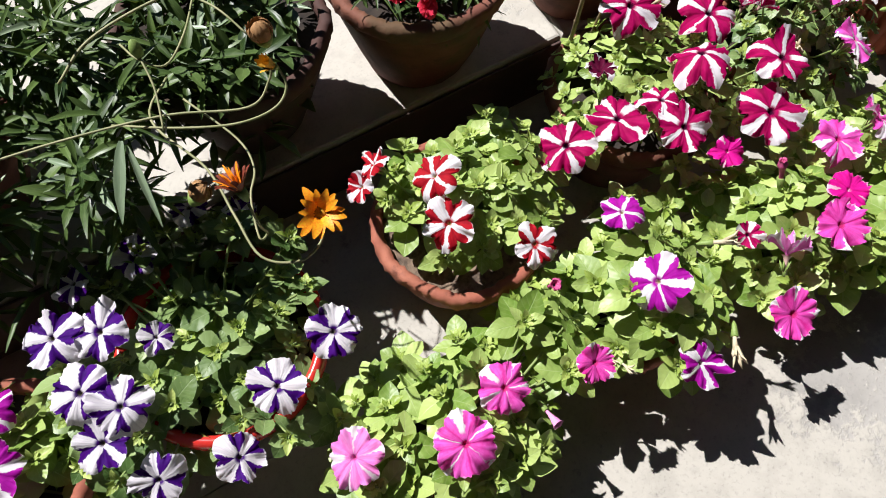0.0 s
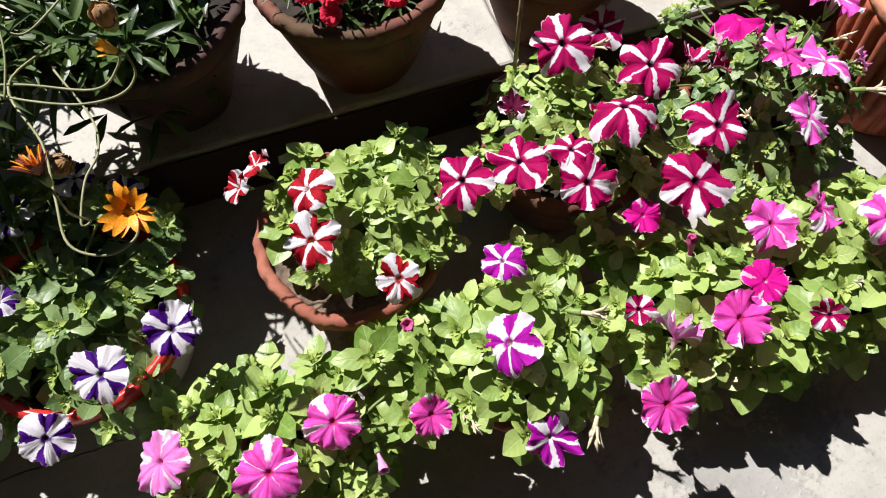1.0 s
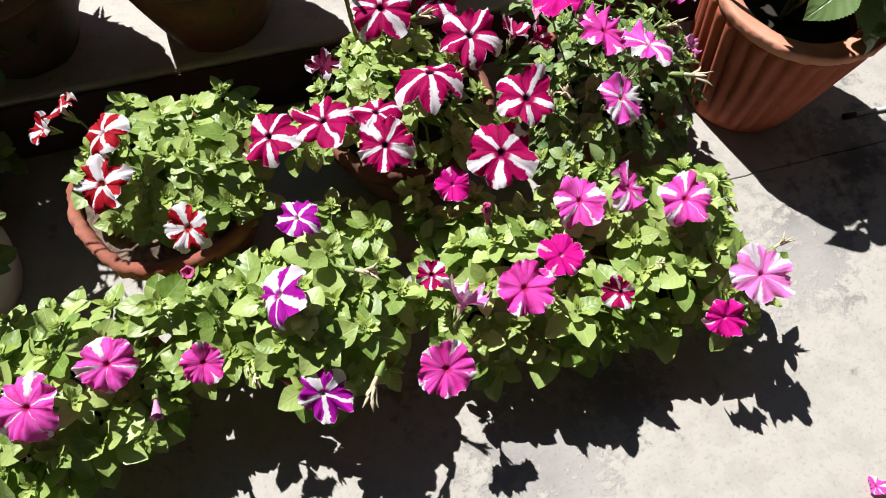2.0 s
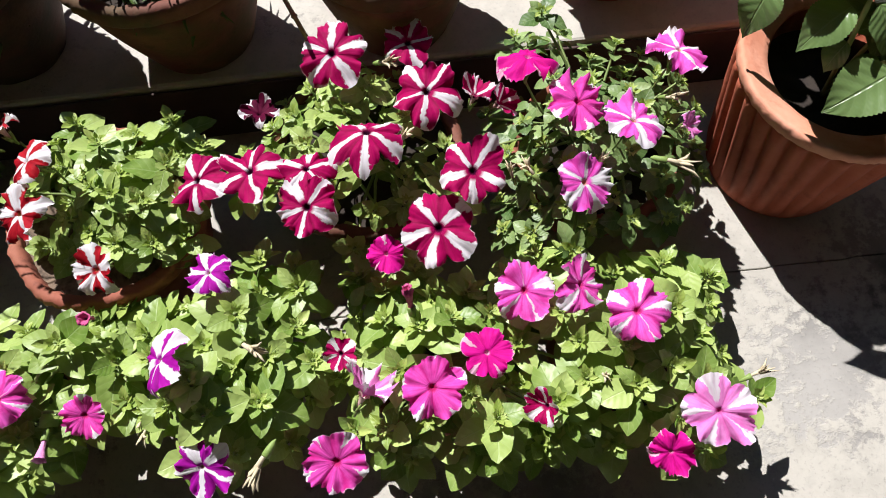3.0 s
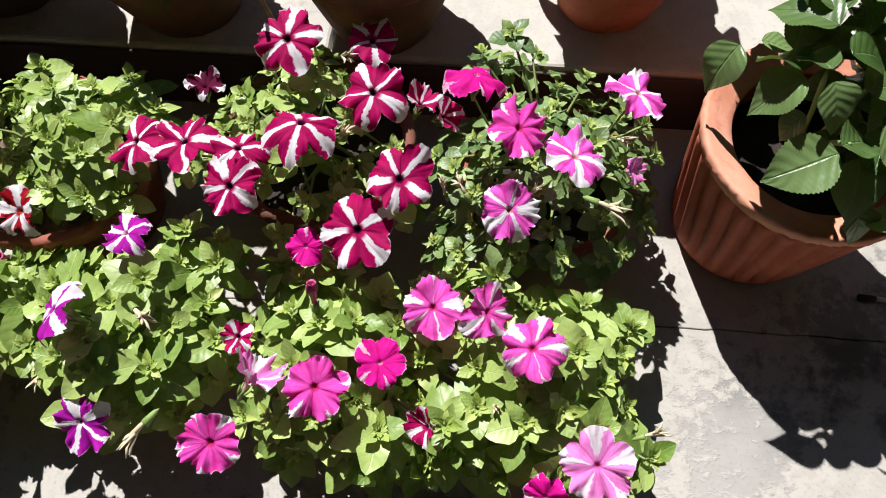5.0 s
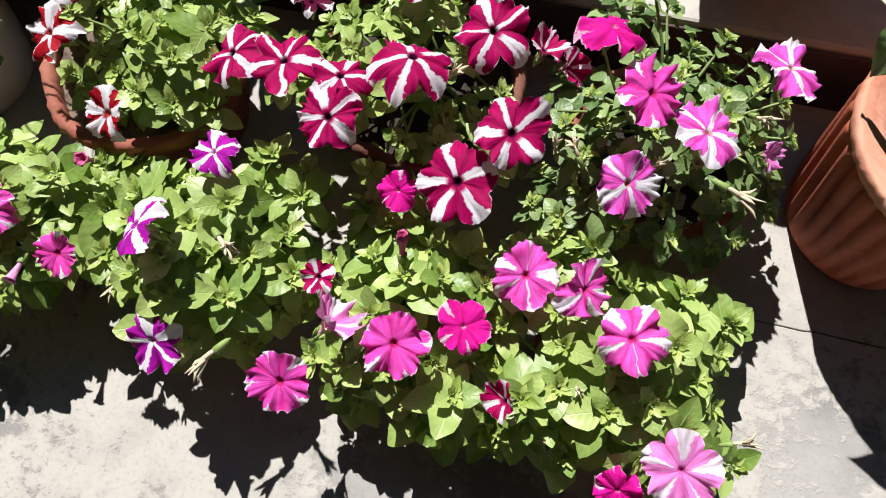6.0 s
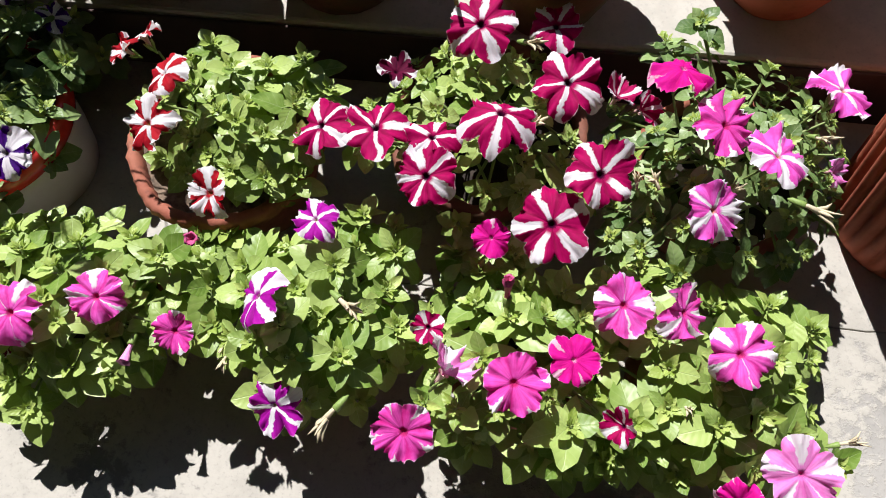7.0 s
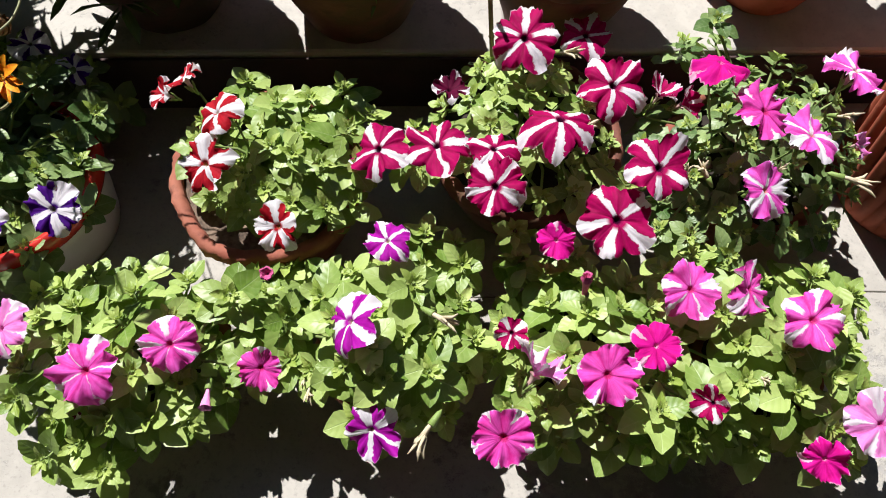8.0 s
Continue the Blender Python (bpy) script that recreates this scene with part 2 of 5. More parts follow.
HOT = petal_mat("hot_pink", (0.72, 0.010, 0.30), (0.52, 0.004, 0.17), 0.6, -0.04, 0.06, (0.80, 0.42, 0.58), 0.045, vary=0.2, flare=0.03, start=0.25)
VIOLET = petal_mat("violet_star", (0.42, 0.010, 0.36), (0.27, 0.004, 0.22), 1.0, 0.05, 0.085, (0.40, 0.38, 0.16), 0.035, vary=0.2, flare=0.05)
PURPLE = petal_mat("purple_star", (0.07, 0.005, 0.20), (0.03, 0.002, 0.11), 1.0, 0.05, 0.19, (0.12, 0.11, 0.07), 0.05, vary=0.2, flare=0.05)
RED = petal_mat("red_star", (0.44, 0.010, 0.020), (0.24, 0.003, 0.012), 1.0, 0.065, 0.075, (0.40, 0.30, 0.10), 0.035, vary=0.26, flare=0.14)
WINE = petal_mat("wine_star", (0.11, 0.003, 0.03), (0.06, 0.002, 0.02), 0.95, -0.06, 0.14, (0.05, 0.01, 0.02), 0.06, vary=0.1, flare=0.22)
CORAL = petal_mat("coral_petal", (0.80, 0.055, 0.11), (0.62, 0.025, 0.06), 0.0, 0.0, 0.0, (0.5, 0.03, 0.05), 0.05)
ORANGE = plain("orange_ray", (0.88, 0.40, 0.008), (0.85, 0.20, 0.006), 0.55, 18.0)
ORANGE_DULL = plain("dull_orange_ray", (0.70, 0.42, 0.03), (0.45, 0.20, 0.02), 0.6, 60.0)
YELLOW = plain("yellow_disc", (0.80, 0.48, 0.02), (0.62, 0.30, 0.02), 0.7, 300.0, 0.8)
WITHERED = plain("withered_bloom", (0.40, 0.22, 0.08), (0.17, 0.08, 0.03), 0.8, 80.0)
WILTED = plain("wilted_corolla", (0.50, 0.42, 0.25), (0.62, 0.56, 0.40), 0.8, 120.0)
BUD_MAGENTA = plain("folded_magenta", (0.46, 0.01, 0.14), (0.60, 0.16, 0.30), 0.6, 150.0, 0.5)
BUD_PINK = plain("folded_pink", (0.78, 0.20, 0.52), (0.82, 0.42, 0.66), 0.6, 150.0, 0.5)
TUBE = plain("flower_tube", (0.55, 0.30, 0.36), (0.46, 0.38, 0.22), 0.6, 120.0)
CALYX = plain("calyx_green", (0.22, 0.32, 0.08), (0.16, 0.25, 0.05), 0.6)


# ---- building helpers ----
def part(name, bm, material, parent=None, label="", smooth=True):
    """Links a bmesh as one mesh object under a thing or a part."""
    if isinstance(bm, bpy.types.Mesh):
        me = bm
    else:
        me = bpy.data.meshes.new(name)
        bm.to_mesh(me)
        bm.free()
        if smooth:
            me.shade_smooth()
    if material and not me.materials:
        me.materials.append(material)
    ob = new(name, me)
    if parent:
        ob.parent = parent
    if label:
        tagged(ob, label)
    return ob


def thing(name, place, label, category, group="", kind=""):
    ob = new(name)
    ob.location = place
    ob.empty_display_size = 0.05
    return tagged(ob, label, category, group, kind)


def lathe(profile, segs=48, wobble=0.0, seed=0, shape=None):
    """Turns (radius, height) round z; closed profiles give a thick wall. shape(angle, r, z) may change the radius."""
    bm = bmesh.new()
    rings = []
    for r, z in profile:
        ring = []
        for i in range(segs):
            a = 2 * math.pi * i / segs
            rr = r
            if wobble:
                rr += wobble * noise.noise((math.cos(a) * 1.7 + seed, math.sin(a) * 1.7, z * 9))
                zz = z + 0.6 * wobble * noise.noise((math.cos(a) * 4 + seed, math.sin(a) * 4, 7 + z * 5))
            else:
                zz = z
            if shape:
                rr = shape(a, rr, z)
            ring.append(bm.verts.new((rr * math.cos(a), rr * math.sin(a), zz)))
        rings.append(ring)
    for p, q in zip(rings, rings[1:]):
        for i in range(segs):
            j = (i + 1) % segs
            bm.faces.new((p[i], p[j], q[j], q[i]))
    return bm


def tube(points, radii, segs=7, bm=None, caps=True):
    """A round stem through the points."""
    bm = bm or bmesh.new()
    pts = [Vector(p) for p in points]
    if isinstance(radii, (int, float)):
        radii = [radii] * len(pts)
    side = None
    rings = []
    for i, p in enumerate(pts):
        d = (pts[min(i + 1, len(pts) - 1)] - pts[max(i - 1, 0)]).normalized()
        if side is None:
            side = d.orthogonal().normalized()
        side = (side - d * side.dot(d)).normalized()
        up = d.cross(side)
        rings.append([bm.verts.new(p + radii[i] * (math.cos(2 * math.pi * k / segs) * side + math.sin(2 * math.pi * k / segs) * up)) for k in range(segs)])
    for p, q in zip(rings, rings[1:]):
        for k in range(segs):
            j = (k + 1) % segs
            bm.faces.new((p[k], p[j], q[j], q[k]))
    if caps:
        bm.faces.new(rings[0][::-1])
        bm.faces.new(rings[-1])
    return bm


def bend(points, steps=6):
    """A smooth curve through the points (Catmull-Rom)."""
    p = [Vector(q) for q in points]
    p = [2 * p[0] - p[1]] + p + [2 * p[-1] - p[-2]]
    out = []
    for i in range(1, len(p) - 2):
        for k in range(steps):
            s = k / steps
            out.append(0.5 * (2 * p[i] + (p[i + 1] - p[i - 1]) * s + (2 * p[i - 1] - 5 * p[i] + 4 * p[i + 1] - p[i + 2]) * s ** 2
                              + (3 * p[i] - p[i - 1] - 3 * p[i + 1] + p[i + 2]) * s ** 3))
    return out + [p[-2]]


def facing(place, normal, spin=0.0, size=1.0):
    """A pose whose z axis is the normal; at spin 0 its x axis points as near to world x as it can."""
    n = Vector(normal).normalized()
    x = Vector((1, 0, 0))
    x = (x - n * x.dot(n))
    if x.length < 0.05:
        x = Vector((0, 1, 0)) - n * n.y
    x.normalize()
    y = n.cross(x)
    m = Matrix((x, y, n)).transposed().to_4x4()
    return Matrix.Translation(place) @ m @ pose(0, 0, 0, 0, 0, spin) @ Matrix.Scale(size, 4)


def leaf_mesh(name, outline, fold, droop, curl, material, rows=7, twist=0.0, teeth=0.0, sway=0.0, phase=0.0):
    """A leaf of length 1 along y, with a folded midrib, a drooping tip and wavy margins. outline(v): half width."""
    bm = bmesh.new()
    uvl = bm.loops.layers.uv.new("UVMap")
    grid = []
    across = (-1, -0.55, 0, 0.55, 1)
    for i in range(rows + 1):
        v = i / rows if teeth else 0.5 - 0.5 * math.cos(math.pi * i / rows)
        w = outline(v)
        if teeth and 0 < i < rows:
            w *= 1 + teeth * (1 if i % 2 else -1)
        row = []
        for s in across:
            edge = 1 + 0.07 * math.sin(v * 11 + phase + 2.0 * s) if not teeth else 1
            x = s * w * edge + sway * v * v
            z = fold * abs(s) * w - droop * v * v + curl * (s * s) * w * math.sin(v * 8.0 + phase + 1.5 * s) + twist * s * w * v
            row.append((bm.verts.new((x, v * (1 - 0.12 * droop), z)), (0.5 + 0.5 * s, v)))
        grid.append(row)
    for p, q in zip(grid, grid[1:]):
        for k in range(len(across) - 1):
            four = (p[k], p[k + 1], q[k + 1], q[k])
            f = bm.faces.new([a for a, _ in four])
            for loop, (_, uv) in zip(f.loops, four):
                loop[uvl].uv = uv
    me = bpy.data.meshes.new(name)
    bm.to_mesh(me)
    bm.free()
    me.shade_smooth()
    me.materials.append(material)
    return me


def ovate(wide, peak=0.42):
    """Half width of an egg-shaped leaf with a pointed tip and a narrow foot."""
    return lambda v: wide * max(0.03, math.sin(math.pi * min(1.0, v ** (math.log(0.5) / math.log(peak)))) ** (0.72 + 0.28 * v)) * (1 - 0.10 * v)


def blunt(wide, peak=0.46, foot=0.16):
    """Half width of a soft, broad petunia leaf: rounded tip, short winged stalk."""
    def half(v):
        s = min(1.0, v ** (math.log(0.5) / math.log(peak)))
        round_end = max(0.0, 1 - abs(2 * s - 1) ** 2.0) ** (0.56 + 0.30 * v)
        stalk = min(1.0, v / foot)
        return wide * max(0.045, round_end * (0.30 + 0.70 * stalk * stalk * (3 - 2 * stalk)) * (1 - 0.07 * v))
    return half


def lance(wide):
    return lambda v: wide * max(0.05, math.sin(math.pi * min(1, 0.06 + 0.94 * v ** 0.85)) ** 0.7)


def leaf_set(name, outline, material, count, fold, droop, curl, rows=6, teeth=0.0):
    rnd = random.Random(name)
    return [leaf_mesh(name, outline, fold * rnd.uniform(0.4, 1.4), droop * rnd.uniform(0.1, 1.5), curl * rnd.uniform(-1, 1), material, rows,
                      rnd.uniform(-0.4, 0.4), teeth, rnd.uniform(-0.10, 0.10), rnd.uniform(0, 6.283)) for _ in range(count)]


PETUNIA_LEAVES = leaf_set("leaf", blunt(0.355, 0.45), LEAF, 12, 0.20, 0.22, 0.34, 9)
YOUNG_LEAVES = leaf_set("leaf_young", blunt(0.27, 0.50, 0.25), YOUNG, 8, 0.45, 0.25, 0.3, 6)
YOUNG_FILLS = leaf_set("leaf_young_fill", blunt(0.27, 0.50, 0.25), YOUNG_FILL, 4, 0.45, 0.25, 0.3, 5)
PETUNIA_FILL = leaf_set("leaf_fill", blunt(0.355, 0.45), LEAF_FILL, 6, 0.20, 0.22, 0.34, 7)
DARK_LEAVES = leaf_set("leaf_dark", blunt(0.38, 0.48), LEAF_DARK, 8, 0.22, 0.22, 0.34, 8)
DARK_FILL = leaf_set("leaf_dark_fill", blunt(0.38, 0.48), LEAF_DARK_FILL, 4, 0.22, 0.22, 0.34, 7)
GAZANIA_LEAVES = leaf_set("leaf_gazania", ovate(0.13, 0.62), LANCE, 8, 0.35, 0.30, 0.3, 8)
GAZANIA_FILLS = leaf_set("leaf_gazania_fill", ovate(0.12, 0.62), LANCE_FILL, 5, 0.4, 0.35, 0.3, 6)
LANCE_LEAVES = leaf_set("leaf_lance", lance(0.066), LANCE, 8, 0.5, 0.35, 0.2, 8)
LANCE_FILLS = leaf_set("leaf_lance_fill", lance(0.066), LANCE_FILL, 5, 0.5, 0.35, 0.2, 5)
NARROW_LEAVES = leaf_set("leaf_narrow", lance(0.055), LANCE, 6, 0.5, 0.45, 0.1, 6)
BROAD_LEAVES = leaf_set("leaf_broad", ovate(0.40, 0.40), BROAD, 8, 0.28, 0.34, 0.26, 38, 0.030)
PALE_LEAVES = leaf_set("leaf_pale", lance(0.09), LANCE_PALE, 3, 0.4, 0.15, 0.2, 8)


def scatter_leaves(parent, poses, pieces, fills, limit=300, name="foliage"):
    """Leaf pieces, highest first, as objects of their own; those past the limit joined into one mesh."""
    poses = sorted(poses, key=lambda m: -m.translation.z)
    base = parent.matrix_basis.inverted()
    rnd = random.Random(parent.name)
    for m in poses[:limit]:
        ob = new("leaf", rnd.choice(pieces))
        ob.parent = parent
        ob.matrix_basis = base @ m
    rest = poses[limit:]
    if not rest:
        return
    verts, faces, uvs = [], [], []
    packs = []
    for me in fills:
        co = np.empty(len(me.vertices) * 3)
        me.vertices.foreach_get("co", co)
        packs.append((co.reshape(-1, 3), [tuple(p.vertices) for p in me.polygons], [tuple(d.uv) for d in me.uv_layers[0].data]))
    n = 0
    for m in rest:
        co, fa, uv = rnd.choice(packs)
        a = np.array(base @ m)
        verts.append(co @ a[:3, :3].T + a[:3, 3])
        faces += [tuple(i + n for i in f) for f in fa]
        uvs += uv
        n += len(co)
    me = bpy.data.meshes.new(name)
    me.from_pydata(np.concatenate(verts).tolist(), [], faces)
    layer = me.uv_layers.new(name="UVMap")
    layer.data.foreach_set("uv", np.array(uvs).ravel())
    me.shade_smooth()
    me.materials.append(fills[0].materials[0])
    tagged(part(name, me, None, parent), kind="stuff")


def corolla(cup, seed, ruffle=0.07, lobes=5, notch=0.10, slack=1.0):
    """A petunia bloom of radius 1: narrow throat, flaring limb of unequal, ruffled and bent lobes. cup > 0: a funnel, < 0: bent back. slack: how far the lobes sag and twist."""
    rnd = random.Random(seed)
    ph = [rnd.uniform(0, 6.283) for _ in range(4)]
    lob = [rnd.uniform(0.88, 1.08) for _ in range(lobes)]
    part_of = [rnd.uniform(0.72, 1.25) for _ in range(lobes)]
    total = sum(part_of)
    starts = [sum(part_of[:k]) / total for k in range(lobes)]
    drop = [slack * rnd.uniform(-0.42, 0.14) for _ in range(lobes)]
    curl = [slack * rnd.uniform(-0.30, 0.10) for _ in range(lobes)]
    roll = [slack * rnd.uniform(-0.20, 0.20) for _ in range(lobes)]
    bm = bmesh.new()
    uvl = bm.loops.layers.uv.new("UVMap")
    segs = 100
    vs = (0.0, 0.03, 0.06, 0.09, 0.13, 0.20, 0.32, 0.46, 0.60, 0.72, 0.82, 0.90, 0.96, 1.0)
    rings = []
    for v in vs:
        ring = []
        for i in range(segs + 1):
            k = (i % segs) / segs * lobes
            f = k % 1.0
            j = int(k) % lobes
            a = 2 * math.pi * (starts[j] + f * part_of[j] / total)
            near = 1 - abs(2 * f - 1)
            swell = math.sin(math.pi * f) ** 0.6
            length = (1 - notch * 1.9) + (lob[j] - 1 + notch * 1.9) * swell
            r = v * (1 + (length - 1) * v ** 2)
            n1 = noise.noise((math.cos(a) * 2.6 + ph[2], math.sin(a) * 2.6, 0.3 + ph[0]))
            n2 = noise.noise((math.cos(a) * 5.5 + ph[0], math.sin(a) * 5.5, 1.0 + 2.2 * v))
            n3 = noise.noise((math.cos(a) * 17 + ph[1], math.sin(a) * 17, 4.0))
            r += 0.05 * v ** 4 * n2 + 0.055 * v ** 9 * n3
            z = -0.15 * max(0, 1 - v / 0.14) ** 1.3 - 0.05 * math.exp(-v / 0.15)
            z += cup * (v ** 1.3) + drop[j] * near * v ** 2.2 + curl[j] * swell * v ** 7
            z += roll[j] * math.sin(2 * math.pi * f) * v ** 2
            z += ruffle * (2.0 * n1 * v ** 2.3 + 1.1 * n2 * v ** 3 + 0.9 * n3 * v ** 8)
            z += 0.17 * v * (1 - v * 0.45) * math.sin(math.pi * f) ** 0.7 - 0.09 * v
            ring.append(((r * math.cos(a), r * math.sin(a), z), ((i / segs), v)))
        rings.append(ring)
    grid = []
    for ring in rings:
        made = [bm.verts.new(co) for co, _ in ring[:-1]]
        grid.append([(made[i % segs], uv) for i, (_, uv) in enumerate(ring)])
    for p, q in zip(grid, grid[1:]):
        for i in range(segs):
            four = (p[i], p[i + 1], q[i + 1], q[i])
            f = bm.faces.new([a for a, _ in four])
            for loop, (_, uv) in zip(f.loops, four):
                loop[uvl].uv = uv
    return bm


def bloom(parent, x, y, z, size, tx, ty, spin, cup, material, seed, label=""):
    """A petunia flower: corolla, with its tube and calyx as parts under it."""
    m = parent.matrix_basis.inverted() @ facing((x, y, z), (tx, ty + 0.22, 1), spin - 36, size / 2 / 1.03)
    fl = part("flower", corolla(cup, seed, ruffle=(0.17 if material in (PINK, PINK_TIP, PINK_STAR, PINK_PALE, HOT) else 0.11) + 0.03 * (seed % 3), notch=(0.20 if material in (RED, WINE) else 0.14 if material in (MAGENTA, VIOLET, PURPLE) else 0.06 if material is PINK_STAR else 0.10) + 0.015 * (seed % 4),
                             slack=0.5 if material in (PINK_STAR, PINK_TIP) else 1.0), material, parent, label)
    fl.matrix_basis = m
    part("flower_tube", lathe([(0.05, -0.62), (0.07, -0.55), (0.09, -0.35), (0.14, -0.16), (0.24, -0.07)], 14), TUBE, fl)
    bm = tube([(0, 0, -0.60), (0.02, 0, -0.78), (0.05, 0, -1.0)], [0.09, 0.10, 0.04], 8)
    for k in range(5):
        a = k * 1.2566
        d = Vector((math.cos(a), math.sin(a), 0))
        tube([d * 0.08 + Vector((0, 0, -0.75)), d * 0.17 + Vector((0, 0, -0.5)), d * 0.24 + Vector((0, 0, -0.32))], [0.05, 0.06, 0.012], 4, bm)
    part("calyx", bm, CALYX, fl)
    return fl


def bud(parent, place, direction, size, material, name="bud", open_end=0.4):
    """A closed or withered bloom: pleated trumpet on a green calyx."""
    d = Vector(direction).normalized()
    m = parent.matrix_basis.inverted() @ facing(place, d, 0, size)
    fold = lambda a, r, z: r * (1 + 0.28 * max(0, z) * math.sin(5 * a) + 0.12 * max(0, z) * math.sin(11 * a + 1))
    ob = part(name, lathe([(0.03, -0.7), (0.06, -0.5), (0.07, -0.2), (0.11, 0.05), (0.16, 0.2), (open_end * 0.6, 0.3), (open_end, 0.36), (open_end * 0.5, 0.27), (0.02, 0.1)], 30, 0.03, size * 100, fold), material, parent)
    ob.matrix_basis = m
    part("calyx", lathe([(0.01, -0.85), (0.09, -0.75), (0.11, -0.6), (0.13, -0.35), (0.10, -0.33), (0.05, -0.5)], 10, 0.02), CALYX, ob)
    return ob


def wilted(parent, place, direction, size, seed):
    """A shrivelled bloom: a limp tube split into a few curling threads, on its calyx."""
    rnd = random.Random(seed)
    m = parent.matrix_basis.inverted() @ facing(place, Vector(direction).normalized(), rnd.uniform(0, 360), size)
    bm = tube([(0, 0, -0.6), (0.03, 0.01, -0.3), (0.0, 0.02, 0.0)], [0.05, 0.06, 0.09], 8)
    for k in range(6):
        a = k * 1.05 + rnd.uniform(-0.3, 0.3)
        out = Vector((math.cos(a), math.sin(a), 0))
        reach = rnd.uniform(0.05, 0.30)
        top = rnd.uniform(0.15, 0.55)
        tube([out * 0.04 - Vector((0, 0, 0.1)), out * (0.06 + reach * 0.4) + Vector((0, 0, top * 0.6)), out * (0.05 + reach) + Vector((0, 0, top))], [0.05, rnd.uniform(0.03, 0.07), 0.012], 5, bm)
    ob = part("wilted_bloom", bm, WILTED, parent)
    ob.matrix_basis = m
    part("calyx", lathe([(0.01, -0.85), (0.07, -0.75), (0.09, -0.6), (0.11, -0.40), (0.08, -0.38), (0.04, -0.5)], 10, 0.02), CALYX, ob)
    return ob


def clay_pot(place, rim_r, base_r, height, material, label, soil=SOIL_DARK, soil_drop=0.025, band=0.03, wall=0.011, seed=0, name="flower_pot"):
    """Thrown clay pot: tapering body, thick uneven rim band, earth inside."""
    pot = thing(name, place, label, "flower pot", "garden pots")
    body_r = rim_r - 0.008
    z1 = height - band
    mid = lambda s: base_r + (body_r - base_r) * s
    body = [(0.012, 0.001), (base_r * 0.7, 0.0), (base_r, 0.0), (base_r + 0.003, 0.006)]
    body += [(mid(s) + 0.004 * math.sin(math.pi * s), z1 * s) for s in (0.1, 0.25, 0.4, 0.55, 0.7, 0.85, 1.0)]
    body += [(body_r - wall, z1), (base_r - wall * 0.5, 0.012), (0.012, 0.012)]
    part("body", lathe(body, 56, 0.003, seed), material, pot)
    r = rim_r
    ring = [(body_r - wall, z1 - 0.002), (body_r, z1 - 0.002), (r - 0.002, z1 + 0.002), (r, z1 + 0.008), (r, height - 0.008), (r - 0.003, height - 0.002),
            (r - 0.009, height), (r - wall - 0.006, height - 0.002), (r - wall - 0.008, height - 0.010), (body_r - wall, z1 - 0.002)]
    chip = lambda a, r, z: r + (0.004 * noise.noise((math.cos(a) * 5 + seed, math.sin(a) * 5, z * 60)) + 0.0045 * noise.noise((math.cos(a) * 23 + seed, math.sin(a) * 27, z * 90)) if z > z1 + 0.004 else 0)
    part("rim", lathe(ring, 120, 0.0055, seed + 3, chip), material, pot)
    bm = bmesh.new()
    zs = height - soil_drop
    rs = body_r - wall + 0.001 if soil_drop >= band else r - wall - 0.005
    n, segs = 16, 72

    def lump(x, y):
        return 0.010 * noise.noise((x * 22 + seed, y * 22, seed)) + 0.007 * abs(noise.noise((x * 70, y * 70 + seed, 2))) + 0.004 * noise.noise((x * 190, y * 190, seed))

    ways = [(math.cos(2 * math.pi * i / segs), math.sin(2 * math.pi * i / segs)) for i in range(segs)]
    rings = [[bm.verts.new((rs * k / n * c, rs * k / n * d, zs + lump(rs * k / n * c, rs * k / n * d) * (1 if k < n else 0.4))) for c, d in ways] for k in range(1, n + 1)]
    mid_v = bm.verts.new((0, 0, zs))
    for i in range(segs):
        bm.faces.new((mid_v, rings[0][i], rings[0][(i + 1) % segs]))
        for p, q in zip(rings, rings[1:]):
            bm.faces.new((p[i], q[i], q[(i + 1) % segs], p[(i + 1) % segs]))
    part("soil", bm, soil, pot)
    return pot


def canopy(rnd, lobes, gap):
    """Shoot tips over a cushion made of lobes (x, y, rx, ry, top, edge): place, outward lean and depth below the top."""
    tips = []
    for l in lobes:
        tries = int(60 * l[2] * l[3] / gap ** 2)
        for _ in range(tries):
            a, d = rnd.uniform(0, 6.283), math.sqrt(rnd.random())
            x, y = l[0] + l[2] * d * math.cos(a), l[1] + l[3] * d * math.sin(a)
            if any((x - q[0]) ** 2 + (y - q[1]) ** 2 < gap ** 2 for q in tips):
                continue
            z = l[5] + (l[4] - l[5]) * (1 - d ** 2.2) + rnd.uniform(-0.028, 0.024)
            tips.append((x, y, z, math.cos(a) * d, math.sin(a) * d))
    return tips


